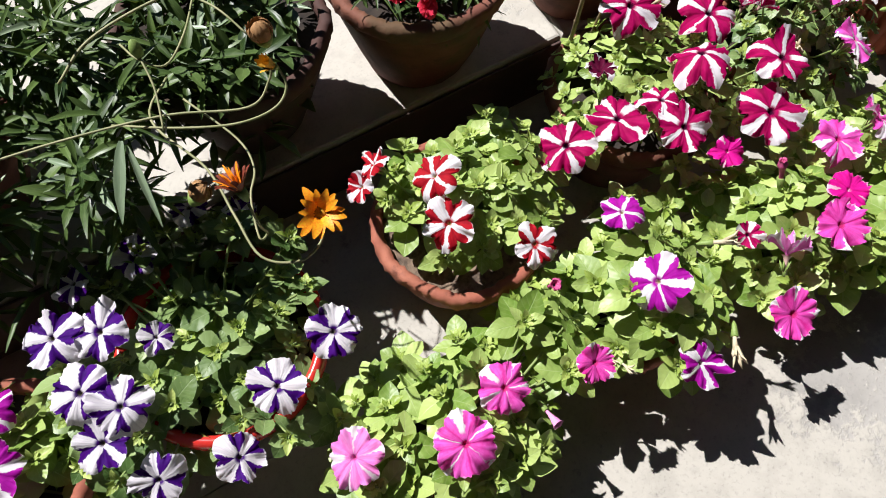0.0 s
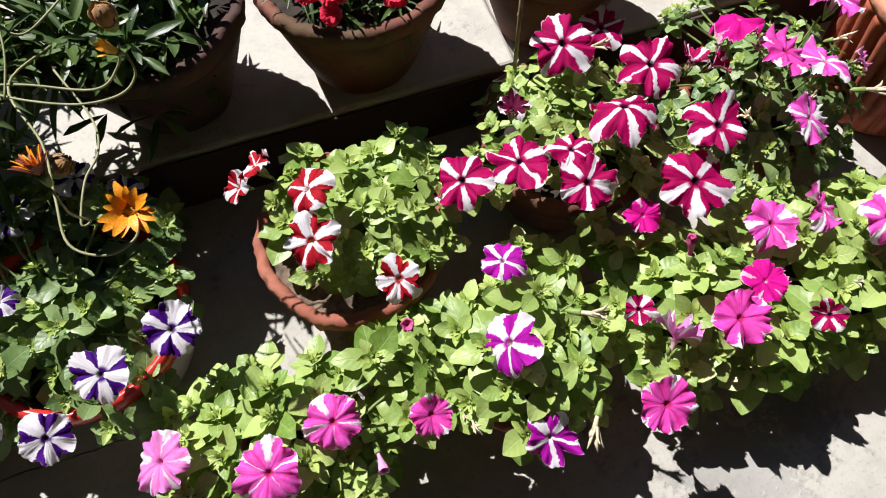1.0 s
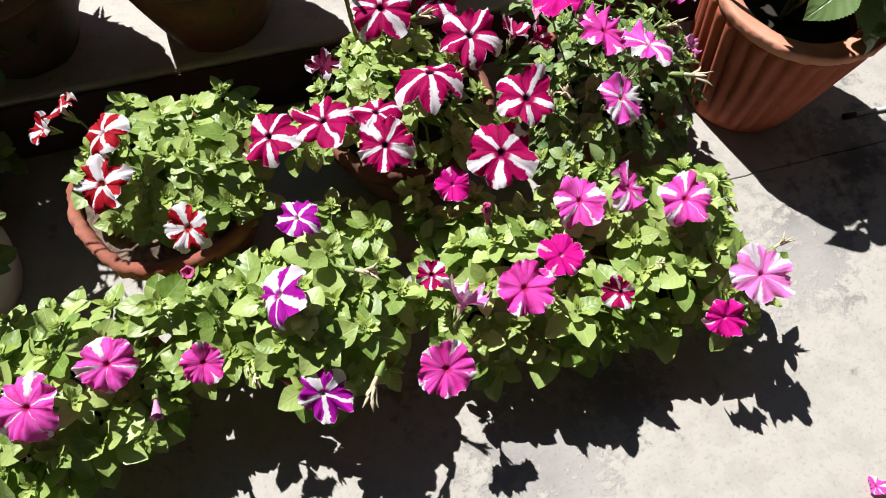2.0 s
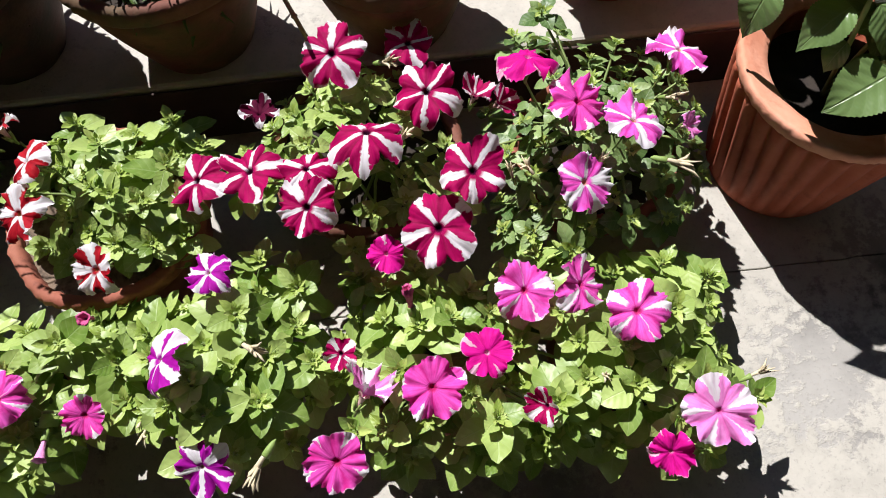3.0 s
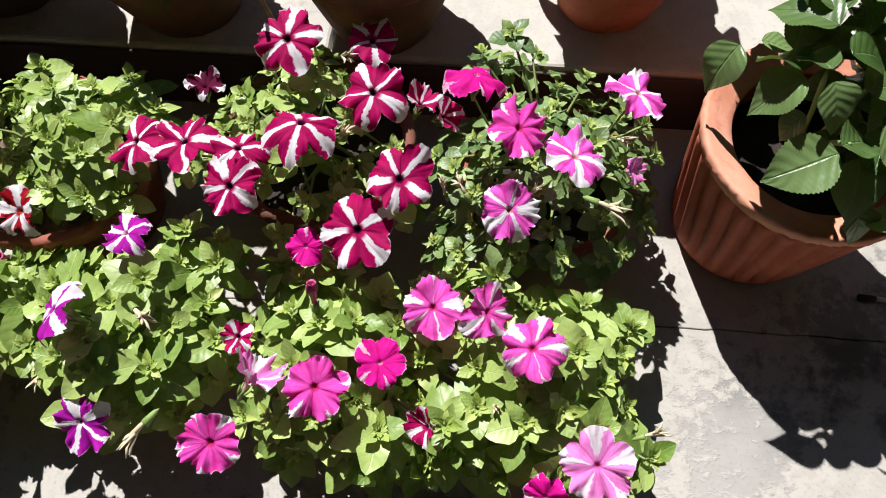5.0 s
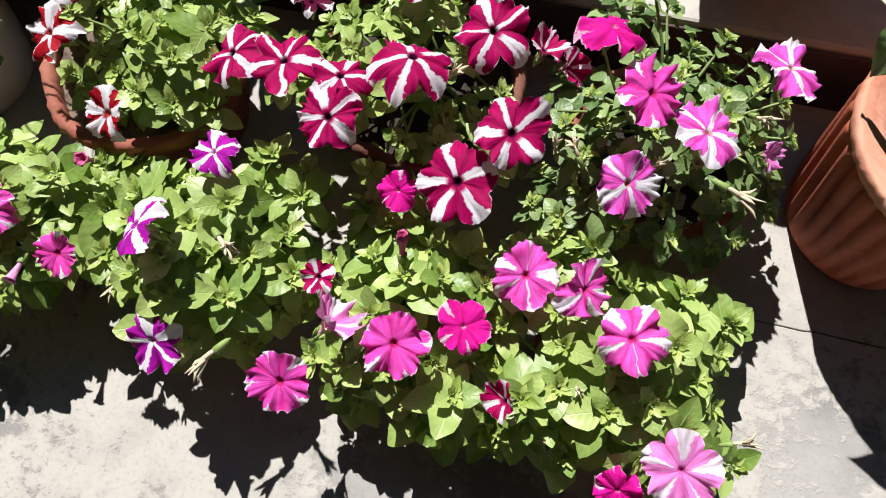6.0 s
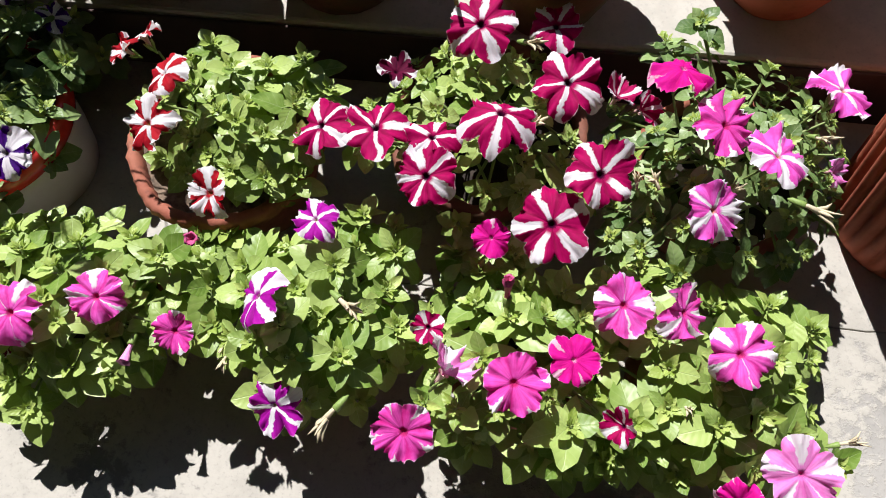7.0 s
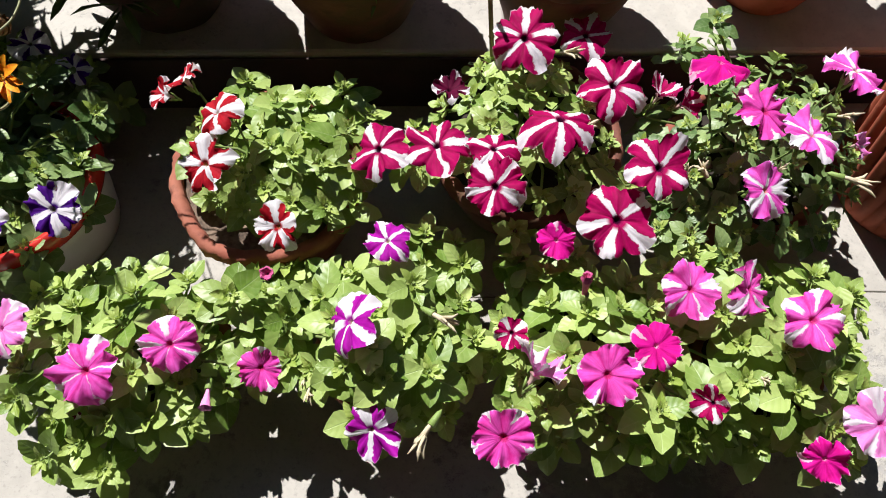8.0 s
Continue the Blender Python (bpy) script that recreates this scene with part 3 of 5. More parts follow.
def petunia(place, label, lobes, flowers, group="petunias", gap=0.041, size=0.044, pieces=None, fills=None, limit=300, seed=1, lower=360):
    """A petunia: branching stems that end in leafy rosettes, and its blooms. flowers: rows of x, y, z, diameter, lean x, lean y, spin, cup, material."""
    pieces, fills = pieces or PETUNIA_LEAVES, fills or PETUNIA_FILL
    rnd = random.Random(seed)
    plant = thing("petunia_plant", place, label, "petunia", group)
    inv = plant.matrix_basis.inverted()
    poses, young = [], []
    root = Vector(place)

    def free(p, reach):
        for f in flowers:
            h = p.z - f[2]
            if h < -0.012:
                continue
            q = Vector((p.x - f[0], p.y - f[1] + 0.32 * h))
            if q.length < f[3] * 0.40 + reach * 0.8:
                return False
        return True

    for x, y, z, ox, oy in canopy(rnd, lobes, gap):
        tip = Vector((x, y, z))
        axis = Vector((ox * 0.6 + rnd.uniform(-0.35, 0.35), oy * 0.5 + rnd.uniform(-0.35, 0.35) + 0.03, 1)).normalized()
        foot = root + Vector((rnd.uniform(-0.03, 0.03), rnd.uniform(-0.03, 0.03), 0))
        knee = foot.lerp(tip, 0.55) + Vector((0, 0, 0.02))
        part("stem", tube([inv @ foot, inv @ knee, inv @ (tip - axis * 0.015), inv @ tip], [0.0028, 0.0022, 0.0018, 0.001], 5), STEM, plant)
        turn = rnd.uniform(0, 6.283)
        count = rnd.randint(9, 12)
        for k in range(-12, count):
            s = max(0.0, k / 14)
            long = size * (0.34 + 0.018 * min(0, k) + 1.0 * min(1.0, s * 1.5)) * rnd.uniform(0.75, 1.15)
            a = turn + k * 2.4 + rnd.uniform(-0.3, 0.3)
            rise = 0.95 - 1.0 * min(1.0, s * 1.7) + rnd.uniform(-0.25, 0.25)
            side = axis.orthogonal().normalized()
            out = (Matrix.Rotation(a, 3, axis) @ side)
            along = (out * math.cos(rise) + axis * math.sin(rise)).normalized()
            at = tip - axis * (0.004 + 0.05 * s * s + 0.012 * s) + out * 0.003
            if not free(at + along * long * 0.6, long * 0.3):
                continue
            n = (axis * math.cos(rise) - out * math.sin(rise)).normalized()
            xx = along.cross(n).normalized()
            m = Matrix((xx, along, n)).transposed().to_4x4()
            (young if k < 3 else poses).append(Matrix.Translation(at) @ m @ Matrix.Diagonal((long * rnd.uniform(0.85, 1.2), long, long, 1)))
    for lx, ly, rx, ry, top, edge in lobes:          # larger lower leaves that close the cushion
        for _ in range(int(rx * ry * 3.1416 * lower * 1.7)):
            a, d = rnd.uniform(0, 6.283), math.sqrt(rnd.random())
            z = edge + (top - edge) * (1 - d ** 2.2) - rnd.uniform(0.018, 0.06)
            at = Vector((lx + rx * d * math.cos(a), ly + ry * d * math.sin(a), max(0.03, z)))
            long = size * rnd.uniform(0.62, 1.0)
            if not free(at, long * 0.1):
                continue
            m = facing(at, (math.cos(a) * d * 0.4 + rnd.uniform(-0.5, 0.5), math.sin(a) * d * 0.3 + rnd.uniform(-0.4, 0.5), 1), rnd.uniform(0, 360), long)
            poses.append(m @ Matrix.Translation((0, -0.5, 0)))
    scatter_leaves(plant, poses, pieces, fills, limit * 3 // 5)
    scatter_leaves(plant, young, YOUNG_LEAVES, YOUNG_FILLS, limit * 2 // 5, "young_foliage")
    for i, (fx, fy, fz, d, tx, ty, spin, cup, material) in enumerate(flowers):
        bloom(plant, fx, fy, fz, d, tx, ty, spin, cup, material, seed * 100 + i)
        foot = Vector((root.x + (fx - root.x) * 0.4, root.y + (fy - root.y) * 0.4, min(fz - 0.08, root.z + 0.02)))
        top = Vector((fx, fy, fz)) - Vector((tx, ty, 1)).normalized() * d * 0.46
        part("flower_stalk", tube([inv @ p for p in bend([foot, foot.lerp(top, 0.6) + Vector((0, 0, -0.01)), top], 4)], 0.0016, 5), STEM, plant)
    return plant


# ---- setting ----
SLOPE = radians(6.8)
EDGE = Matrix.Translation((0, 1.118, 0)) @ Matrix.Rotation(SLOPE, 4, "Z")   # x runs along the edge of the ledge


def slab(name, x0, x1, y0, y1, z0, z1, material, label, rough_sides=(), bevel=0.0015):
    """A cast slab with slightly worn arrises; rough_sides name the broken edges: y0, y1, x0 or x1."""
    bm = bmesh.new()
    n = 240
    rim = []
    step = lambda a, b, k: a + (b - a) * k / n
    fine = lambda s: 0.006 * noise.noise((s * 9, z1, 3)) + 0.003 * noise.noise((s * 41, z1, 8))
    lo, hi = max(x0, -2.5), min(x1, 2.5)
    xs = [x0] + [step(lo, hi, k) for k in range(1, n)] + [x1]
    for x in xs:
        rim.append((x, y0 + (fine(x) if "y0" in rough_sides else 0)))
    for k in range(1, n):
        y = step(y0, y1, k)
        rim.append((x1 + (fine(y) if "x1" in rough_sides else 0), y))
    for x in reversed(xs):
        rim.append((x, y1 + (fine(x) if "y1" in rough_sides else 0)))
    for k in range(1, n):
        y = step(y1, y0, k)
        rim.append((x0 + (fine(y) if "x0" in rough_sides else 0), y))
    mx, my = sum(p[0] for p in rim) / len(rim), sum(p[1] for p in rim) / len(rim)
    rows = []
    for inset, z in ((0, z0), (0, z1 - bevel), (bevel * 0.35, z1 - bevel * 0.3), (bevel, z1)):
        rows.append([bm.verts.new((x + (inset if x < mx else -inset), y + (inset if y < my else -inset), z)) for x, y in rim])
    for p, q in zip(rows, rows[1:]):
        for i in range(len(rim)):
            j = (i + 1) % len(rim)
            bm.faces.new((p[i], p[j], q[j], q[i]))
    bm.faces.new(rows[-1])
    ob = part(name, bm, material, None, smooth=False)
    ob.matrix_world = EDGE
    return tagged(ob, label, name.split("_")[0], kind="structure")


bm = bmesh.new()
bmesh.ops.create_grid(bm, x_segments=8, y_segments=8, size=150)
ground = part("ground", bm, FLOOR)
ground.location = (0, 0, -0.006)
tagged(ground, "bare cement ground round the flower pots", "ground", kind="structure")
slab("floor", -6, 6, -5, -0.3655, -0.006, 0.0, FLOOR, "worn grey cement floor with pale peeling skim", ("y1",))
slab("floor_back", -6, 6, -0.3640, 0.02, -0.006, 0.0, FLOOR, "worn cement floor strip below the ledge", ("y0",))
slab("ledge", -6, 0.306, 0.0, 4.0, -0.012, 0.142, LEDGE, "low pale cement ledge that carries flower pots", ("x1",), 0.006)
slab("ledge", 0.3095, 6, 0.0, 4.0, -0.012, 0.142, LEDGE, "low pale cement ledge that carries flower pots", ("x0",), 0.006)

# thin added strip; its dark colour stands in for shade on the ledge front
SHADE_STRIP = plain("dark_oxide_paint", (0.075, 0.045, 0.036), (0.05, 0.032, 0.027), 0.85, 9.0, 0.3)
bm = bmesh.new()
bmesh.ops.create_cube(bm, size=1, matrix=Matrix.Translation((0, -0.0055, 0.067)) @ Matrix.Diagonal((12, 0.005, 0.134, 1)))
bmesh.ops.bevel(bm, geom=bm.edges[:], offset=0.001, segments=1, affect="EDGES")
riser = part("trim", bm, SHADE_STRIP, smooth=False)
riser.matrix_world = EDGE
tagged(riser, "thin strip coloured dark for shade along the front of the ledge", "trim", kind="structure")

# ---- pots on the floor ----
red_pot = clay_pot((-0.019, 0.884, 0), 0.138, 0.088, 0.18, TERRA, "weathered terracotta flower pot with a chipped uneven rim", SOIL, 0.018, seed=4)
# the darker clay paints in the shade below the flowers
magenta_pot = clay_pot((0.34, 0.985, 0), 0.143, 0.09, 0.18, TERRA_MOSSY_SHADE, "shaded terracotta flower pot under magenta petunias", seed=5)
right_pot = clay_pot((0.675, 1.0, 0), 0.128, 0.085, 0.15, TERRA, "terracotta flower pot hidden under pink petunias", seed=6)
for i, (x, y, r, h) in enumerate([(-0.13, 0.625, 0.092, 0.10), (0.165, 0.665, 0.092, 0.105), (0.44, 0.685, 0.095, 0.105), (0.69, 0.70, 0.095, 0.10)]):
    clay_pot((x, y, 0), r, r * 0.68, h, TERRA, "small terracotta pot almost hidden by front row petunias", seed=10 + i)
clay_pot((-0.71, 0.80, 0), 0.12, 0.08, 0.15, TERRA, "terracotta pot with deep pink petunias beside a white pot", seed=15)

# white plastic pot with a red lip
white_pot = thing("plastic_pot", (-0.400, 0.842, 0), "white plastic flower pot with a glossy red lip", "flower pot", "garden pots")
part("body", lathe([(0.01, 0.002), (0.098, 0.0), (0.104, 0.004), (0.108, 0.02), (0.118, 0.06), (0.127, 0.11), (0.133, 0.150), (0.128, 0.150), (0.120, 0.11), (0.10, 0.01), (0.01, 0.008)], 64), WHITE_PLASTIC, white_pot)
part("lip", lathe([(0.129, 0.141), (0.134, 0.140), (0.141, 0.145), (0.145, 0.156), (0.144, 0.172), (0.138, 0.180), (0.130, 0.178), (0.126, 0.168), (0.127, 0.150), (0.129, 0.141)], 64), RED_PLASTIC, white_pot, "glossy red lip")
part("soil", lathe([(0.001, 0.140), (0.05, 0.143), (0.10, 0.138), (0.126, 0.140)], 32, 0.006), SOIL_DARK, white_pot)

# fluted terracotta pot with a dahlia-like leafy plant
ribbed = thing("flower_pot", (1.003, 1.063, 0), "large orange terracotta pot with fluted sides and a broad smooth rim", "flower pot", "garden pots")
FLUTES = 30


def flute(a, r, z):
    if z < 0.008 or z > 0.240:
        return r
    fade = min(1.0, (z - 0.008) / 0.02, (0.240 - z) / 0.010)
    return r + 0.014 * fade * (abs(math.sin((a + z * 0.9) * FLUTES / 2)) ** 0.7 - 0.78)


prof = [(0.01, 0.002), (0.10, 0.0), (0.112, 0.0), (0.1145, 0.006)] + [(0.1145 + 0.033 * s, 0.006 + 0.236 * s) for s in [k / 16 for k in range(1, 17)]]
part("body", lathe(prof + [(0.128, 0.242), (0.10, 0.02), (0.01, 0.015)], FLUTES * 10, shape=flute), TERRA_RIB, ribbed)
worn = lambda a, r, z: r + (0.0022 * noise.noise((math.cos(a) * 14, math.sin(a) * 14, z * 70)) + 0.0016 * noise.noise((math.cos(a) * 45, math.sin(a) * 45, z * 90)) if r > 0.14 else 0)
part("rim", lathe([(0.112, 0.238), (0.144, 0.238), (0.1495, 0.242), (0.1515, 0.247), (0.1525, 0.254), (0.1515, 0.260), (0.149, 0.2625), (0.145, 0.262), (0.134, 0.257), (0.118, 0.2495), (0.1095, 0.2455), (0.107, 0.241), (0.112, 0.238)], 180, 0.002, 9, worn), TERRA_RIM, ribbed, "broad smooth rim worn at the edge")
part("soil", lathe([(0.001, 0.178), (0.04, 0.182), (0.09, 0.176), (0.1195, 0.178)], 32, 0.01, 3), SOIL_DARK, ribbed)

# ---- pots on the ledge ----
Z1 = 0.142
clay_pot((-0.246, 1.206, Z1), 0.15, 0.080, 0.21, CLAY_SHADE, "old clay pot coloured dark for leaf shade, with trailing gazania on the ledge", seed=21)
clay_pot((-0.68, 1.21, Z1), 0.15, 0.080, 0.205, TERRA_MOSSY_SHADE, "old dark clay pot crowded with lance-leaved plants", seed=22)
clay_pot((0.055, 1.226, Z1), 0.147, 0.085, 0.205, TERRA_MOSSY_SHADE, "mossy clay pot with a chipped rim and coral dianthus", seed=23)
# darker clay used for the shade on this pot's front
clay_pot((0.375, 1.247, Z1), 0.132, 0.080, 0.185, TERRA_MOSSY_SHADE, "clay pot with bare dry soil on the ledge", SOIL, 0.02, seed=24)
clay_pot((0.72, 1.352, Z1), 0.13, 0.078, 0.20, TERRA_RIB, "bright terracotta pot with a leafy plant on the ledge", seed=25)

# ---- petunias ----
M, P, H, V, U, R = MAGENTA, PINK, HOT, VIOLET, PURPLE, RED
petunia((-0.13, 0.615, 0.09), "pink and white striped petunia spilling over a small pot",
        [(-0.16, 0.61, 0.15, 0.12, 0.205, 0.145), (-0.19, 0.525, 0.10, 0.06, 0.17, 0.135), (0.0, 0.665, 0.10, 0.075, 0.21, 0.15), (-0.16, 0.69, 0.10, 0.05, 0.20, 0.15)],
        [(-0.161, 0.574, 0.237, 0.085, -0.05, -0.40, 85, 0.10, P), (-0.082, 0.620, 0.211, 0.078, 0.1, -0.45, 110, 0.12, P), (0.037, 0.600, 0.224, 0.059, 0.1, -0.75, 92, 0.22, PINK_TIP),
         (-0.291, 0.618, 0.212, 0.085, -0.3, -0.3, 60, 0.05, PINK_PALE)], seed=1)
petunia((0.165, 0.655, 0.09), "violet and white star petunia in a small pot",
        [(0.165, 0.665, 0.13, 0.115, 0.25, 0.165), (0.215, 0.592, 0.055, 0.03, 0.18, 0.15), (0.08, 0.72, 0.09, 0.06, 0.21, 0.15), (0.22, 0.76, 0.07, 0.06, 0.22, 0.16)],
        [(0.168, 0.768, 0.250, 0.066, -0.3, -0.1, 120, 0.10, V), (0.141, 0.652, 0.284, 0.086, -0.85, -0.15, 105, 0.02, V), (0.175, 0.544, 0.202, 0.075, 0.1, -0.85, -90, 0.15, V)],
        seed=2)
petunia((0.44, 0.675, 0.09), "pink petunia with white rays in a small pot",
        [(0.43, 0.685, 0.12, 0.105, 0.215, 0.155), (0.39, 0.59, 0.06, 0.035, 0.18, 0.15), (0.53, 0.61, 0.09, 0.055, 0.185, 0.145), (0.39, 0.76, 0.08, 0.05, 0.22, 0.16)],
        [(0.332, 0.551, 0.201, 0.081, -0.1, -0.7, 65, 0.12, PINK_TIP), (0.332, 0.675, 0.218, 0.047, -0.1, -0.5, 120, 0.22, M), (0.444, 0.629, 0.246, 0.082, 0.0, -0.45, 85, 0.08, PINK_TIP),
         (0.508, 0.674, 0.227, 0.067, 0.1, -0.35, 150, 0.05, H), (0.382, 0.802, 0.222, 0.055, -0.1, -0.6, 90, 0.2, H)], seed=3)
petunia((0.69, 0.69, 0.09), "pink and white petunia at the end of the front row",
        [(0.68, 0.695, 0.145, 0.115, 0.225, 0.15), (0.76, 0.635, 0.09, 0.07, 0.19, 0.14), (0.60, 0.78, 0.09, 0.06, 0.20, 0.15), (0.73, 0.77, 0.10, 0.07, 0.20, 0.14), (0.62, 0.615, 0.07, 0.045, 0.185, 0.145)],
        [(0.555, 0.754, 0.220, 0.079, 0.0, -0.4, 95, 0.10, P), (0.622, 0.755, 0.238, 0.074, 0.75, -0.2, 85, 0.12, P), (0.677, 0.712, 0.272, 0.079, -0.1, -0.3, 85, 0.06, P),
         (0.769, 0.606, 0.228, 0.085, -0.2, -0.55, 100, 0.02, PINK_PALE), (0.722, 0.566, 0.185, 0.059, -0.2, -0.9, 40, 0.25, H)], seed=4)
petunia((-0.019, 0.884, 0.16), "red and white petunia bushy in a chipped terracotta pot",
        [(0.03, 0.905, 0.105, 0.095, 0.265, 0.21), (-0.055, 0.955, 0.075, 0.05, 0.26, 0.215), (0.06, 0.955, 0.08, 0.05, 0.265, 0.215), (-0.01, 0.84, 0.075, 0.05, 0.23, 0.205), (0.07, 0.855, 0.06, 0.05, 0.245, 0.205), (-0.085, 0.905, 0.035, 0.03, 0.24, 0.215)],
        [(-0.067, 0.834, 0.279, 0.080, -0.35, -0.5, 90, 0.12, R), (-0.061, 0.898, 0.299, 0.075, -0.55, -0.2, 75, 0.02, R), (0.032, 0.770, 0.256, 0.068, -0.1, -0.7, 100, 0.28, R),
         (-0.124, 0.959, 0.277, 0.060, -0.8, 0.4, 100, 0.1, R)], seed=5, gap=0.036, size=0.038, lower=330)
petunia((0.34, 0.985, 0.16), "magenta and white star petunia in full bloom",
        [(0.33, 0.98, 0.14, 0.13, 0.285, 0.20), (0.42, 0.92, 0.08, 0.08, 0.25, 0.19), (0.25, 0.94, 0.10, 0.07, 0.26, 0.19), (0.36, 0.87, 0.08, 0.05, 0.23, 0.18), (0.30, 1.07, 0.06, 0.05, 0.27, 0.22)],
        [(0.315, 1.033, 0.326, 0.094, -0.05, -0.45, 90, 0.08, M), (0.434, 0.989, 0.305, 0.094, 0.0, -0.35, 125, 0.08, M), (0.365, 0.919, 0.326, 0.098, 0.0, 0.15, -90, -0.22, M),
         (0.492, 0.878, 0.301, 0.096, 0.05, -0.4, 130, 0.08, M), (0.450, 0.819, 0.265, 0.101, -0.05, -0.55, 125, 0.06, M), (0.294, 0.833, 0.296, 0.086, -0.1, -0.5, -95, 0.05, M),
         (0.289, 0.886, 0.296, 0.078, 0.1, 0.1, 95, -0.05, M), (0.217, 0.886, 0.290, 0.091, -0.2, -0.1, 95, 0.02, M), (0.141, 0.888, 0.263, 0.088, -0.45, -0.35, 120, 0.0, M)],
        seed=6, gap=0.039, size=0.031, lower=130)
petunia((0.675, 1.0, 0.13), "pink ruffled petunia with small dark leaves",
        [(0.68, 0.99, 0.15, 0.14, 0.255, 0.17), (0.61, 0.88, 0.09, 0.07, 0.23, 0.15), (0.71, 1.08, 0.09, 0.08, 0.25, 0.18), (0.61, 1.11, 0.08, 0.08, 0.27, 0.19), (0.70, 0.90, 0.08, 0.05, 0.22, 0.15), (0.56, 1.02, 0.06, 0.09, 0.23, 0.16), (0.775, 1.01, 0.05, 0.07, 0.22, 0.16)],
        [(0.560, 1.014, 0.340, 0.078, 0.1, 0.2, 0, -0.2, H), (0.621, 0.964, 0.316, 0.084, 0.35, -0.2, 60, 0.0, PINK_TIP), (0.694, 0.956, 0.287, 0.084, 0.2, 0.1, 80, -0.02, PINK_STAR),
         (0.627, 0.867, 0.290, 0.082, 0.45, -0.4, 90, 0.0, PINK_STAR), (0.762, 1.061, 0.290, 0.084, 0.2, 0.08, 100, -0.05, PINK_STAR)],
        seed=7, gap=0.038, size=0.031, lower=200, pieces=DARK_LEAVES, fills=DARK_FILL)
petunia((-0.413, 0.835, 0.15), "purple and white star petunia in a white pot",
        [(-0.43, 0.83, 0.14, 0.13, 0.235, 0.18), (-0.55, 0.82, 0.10, 0.12, 0.23, 0.16), (-0.37, 0.755, 0.08, 0.045, 0.225, 0.19), (-0.29, 0.835, 0.04, 0.05, 0.22, 0.185), (-0.325, 0.705, 0.05, 0.045, 0.215, 0.18), (-0.385, 0.73, 0.06, 0.04, 0.22, 0.19), (-0.42, 0.94, 0.17, 0.08, 0.25, 0.19), (-0.545, 0.715, 0.06, 0.04, 0.20, 0.17)],
        [(-0.257, 0.769, 0.242, 0.081, 0.15, -0.45, 60, 0.05, U), (-0.345, 0.732, 0.238, 0.080, 0.1, -0.45, 55, 0.0, U), (-0.580, 0.898, 0.250, 0.082, -0.15, -0.35, 90, 0.05, U),
         (-0.523, 0.882, 0.252, 0.084, 0.0, -0.35, 70, 0.05, U), (-0.462, 0.850, 0.245, 0.048, 0.5, -0.3, 80, 0.25, U), (-0.563, 0.816, 0.250, 0.082, -0.05, -0.4, 100, 0.05, U),
         (-0.521, 0.780, 0.252, 0.078, 0.2, -0.35, 75, 0.02, U), (-0.554, 0.749, 0.242, 0.076, 0.0, -0.5, 85, 0.06, U), (-0.414, 0.672, 0.225, 0.069, 0.5, -0.6, 120, 0.08, U),
         (-0.515, 0.690, 0.205, 0.069, 0.0, -0.9, 100, 0.0, U)],
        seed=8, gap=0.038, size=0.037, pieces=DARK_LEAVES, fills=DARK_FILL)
petunia((-0.44, 0.97, 0.13), "purple and white petunia in deep shade behind a white pot",
        [(-0.43, 1.0, 0.15, 0.07, 0.20, 0.14)],
        [(-0.466, 0.980, 0.225, 0.065, 0.0, -0.3, 80, 0.1, U), (-0.379, 1.026, 0.225, 0.061, 0.1, -0.3, 95, 0.1, U), (-0.547, 0.972, 0.230, 0.065, -0.2, -0.2, 50, 0.1, U), (-0.315, 1.0, 0.21, 0.056, 0.5, -0.2, 100, 0.15, U)],
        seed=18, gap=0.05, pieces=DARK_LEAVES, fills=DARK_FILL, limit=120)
petunia((-0.71, 0.80, 0.13), "deep pink petunia beside a white pot",
        [(-0.71, 0.80, 0.11, 0.11, 0.19, 0.14)],
        [(-0.69, 0.855, 0.21, 0.078, 0.1, -0.3, 90, 0.05, VIOLET), (-0.695, 0.78, 0.21, 0.08, 0.2, -0.4, 70, 0.05, VIOLET)], seed=9, limit=100, gap=0.045)

# ---- enclosure outside the view: dark walls and slab added to cut fill light ----
BLOCKER = plain("wall_plaster", (0.04, 0.04, 0.042), (0.03, 0.03, 0.032), 0.9, 6.0)


def block(name, x0, x1, y0, y1, z0, z1, label):
    bm = bmesh.new()
    bmesh.ops.create_cube(bm, size=1, matrix=Matrix.Translation(((x0 + x1) / 2, (y0 + y1) / 2, (z0 + z1) / 2)) @ Matrix.Diagonal((x1 - x0, y1 - y0, z1 - z0, 1)))
    bmesh.ops.bevel(bm, geom=bm.edges[:], offset=0.01, segments=2, affect="EDGES")
    return tagged(part(name, bm, BLOCKER, smooth=False), label, name.split("_")[0], kind="structure")


block("wall_house", -5, 5, -0.35, -0.10, -0.005, 2.4, "unseen dark wall added close to the pots to cut fill light")
block("ceiling", -5, 5, -0.35, 1.22, 2.4, 2.52, "unseen dark slab added overhead to block sky light")
block("wall_back", -5, 5, 3.5, 3.7, -0.005, 2.6, "unseen dark wall added behind the ledge to cut sky light")
block("wall_west", -2.4, -2.2, -0.10, 3.5, -0.005, 2.8, "unseen dark wall added beside the terrace to cut sky light")
block("wall_east", 2.4, 2.6, -0.10, 3.5, -0.005, 4.5, "unseen dark wall added beside the terrace to cut sky light")


# ---- buds and withered blooms on the petunias ----
def plant_at(x, y):
    return min((o for o in scene.objects if o.name.startswith("petunia_plant")), key=lambda o: (o.location.x - x) ** 2 + (o.location.y - y) ** 2)


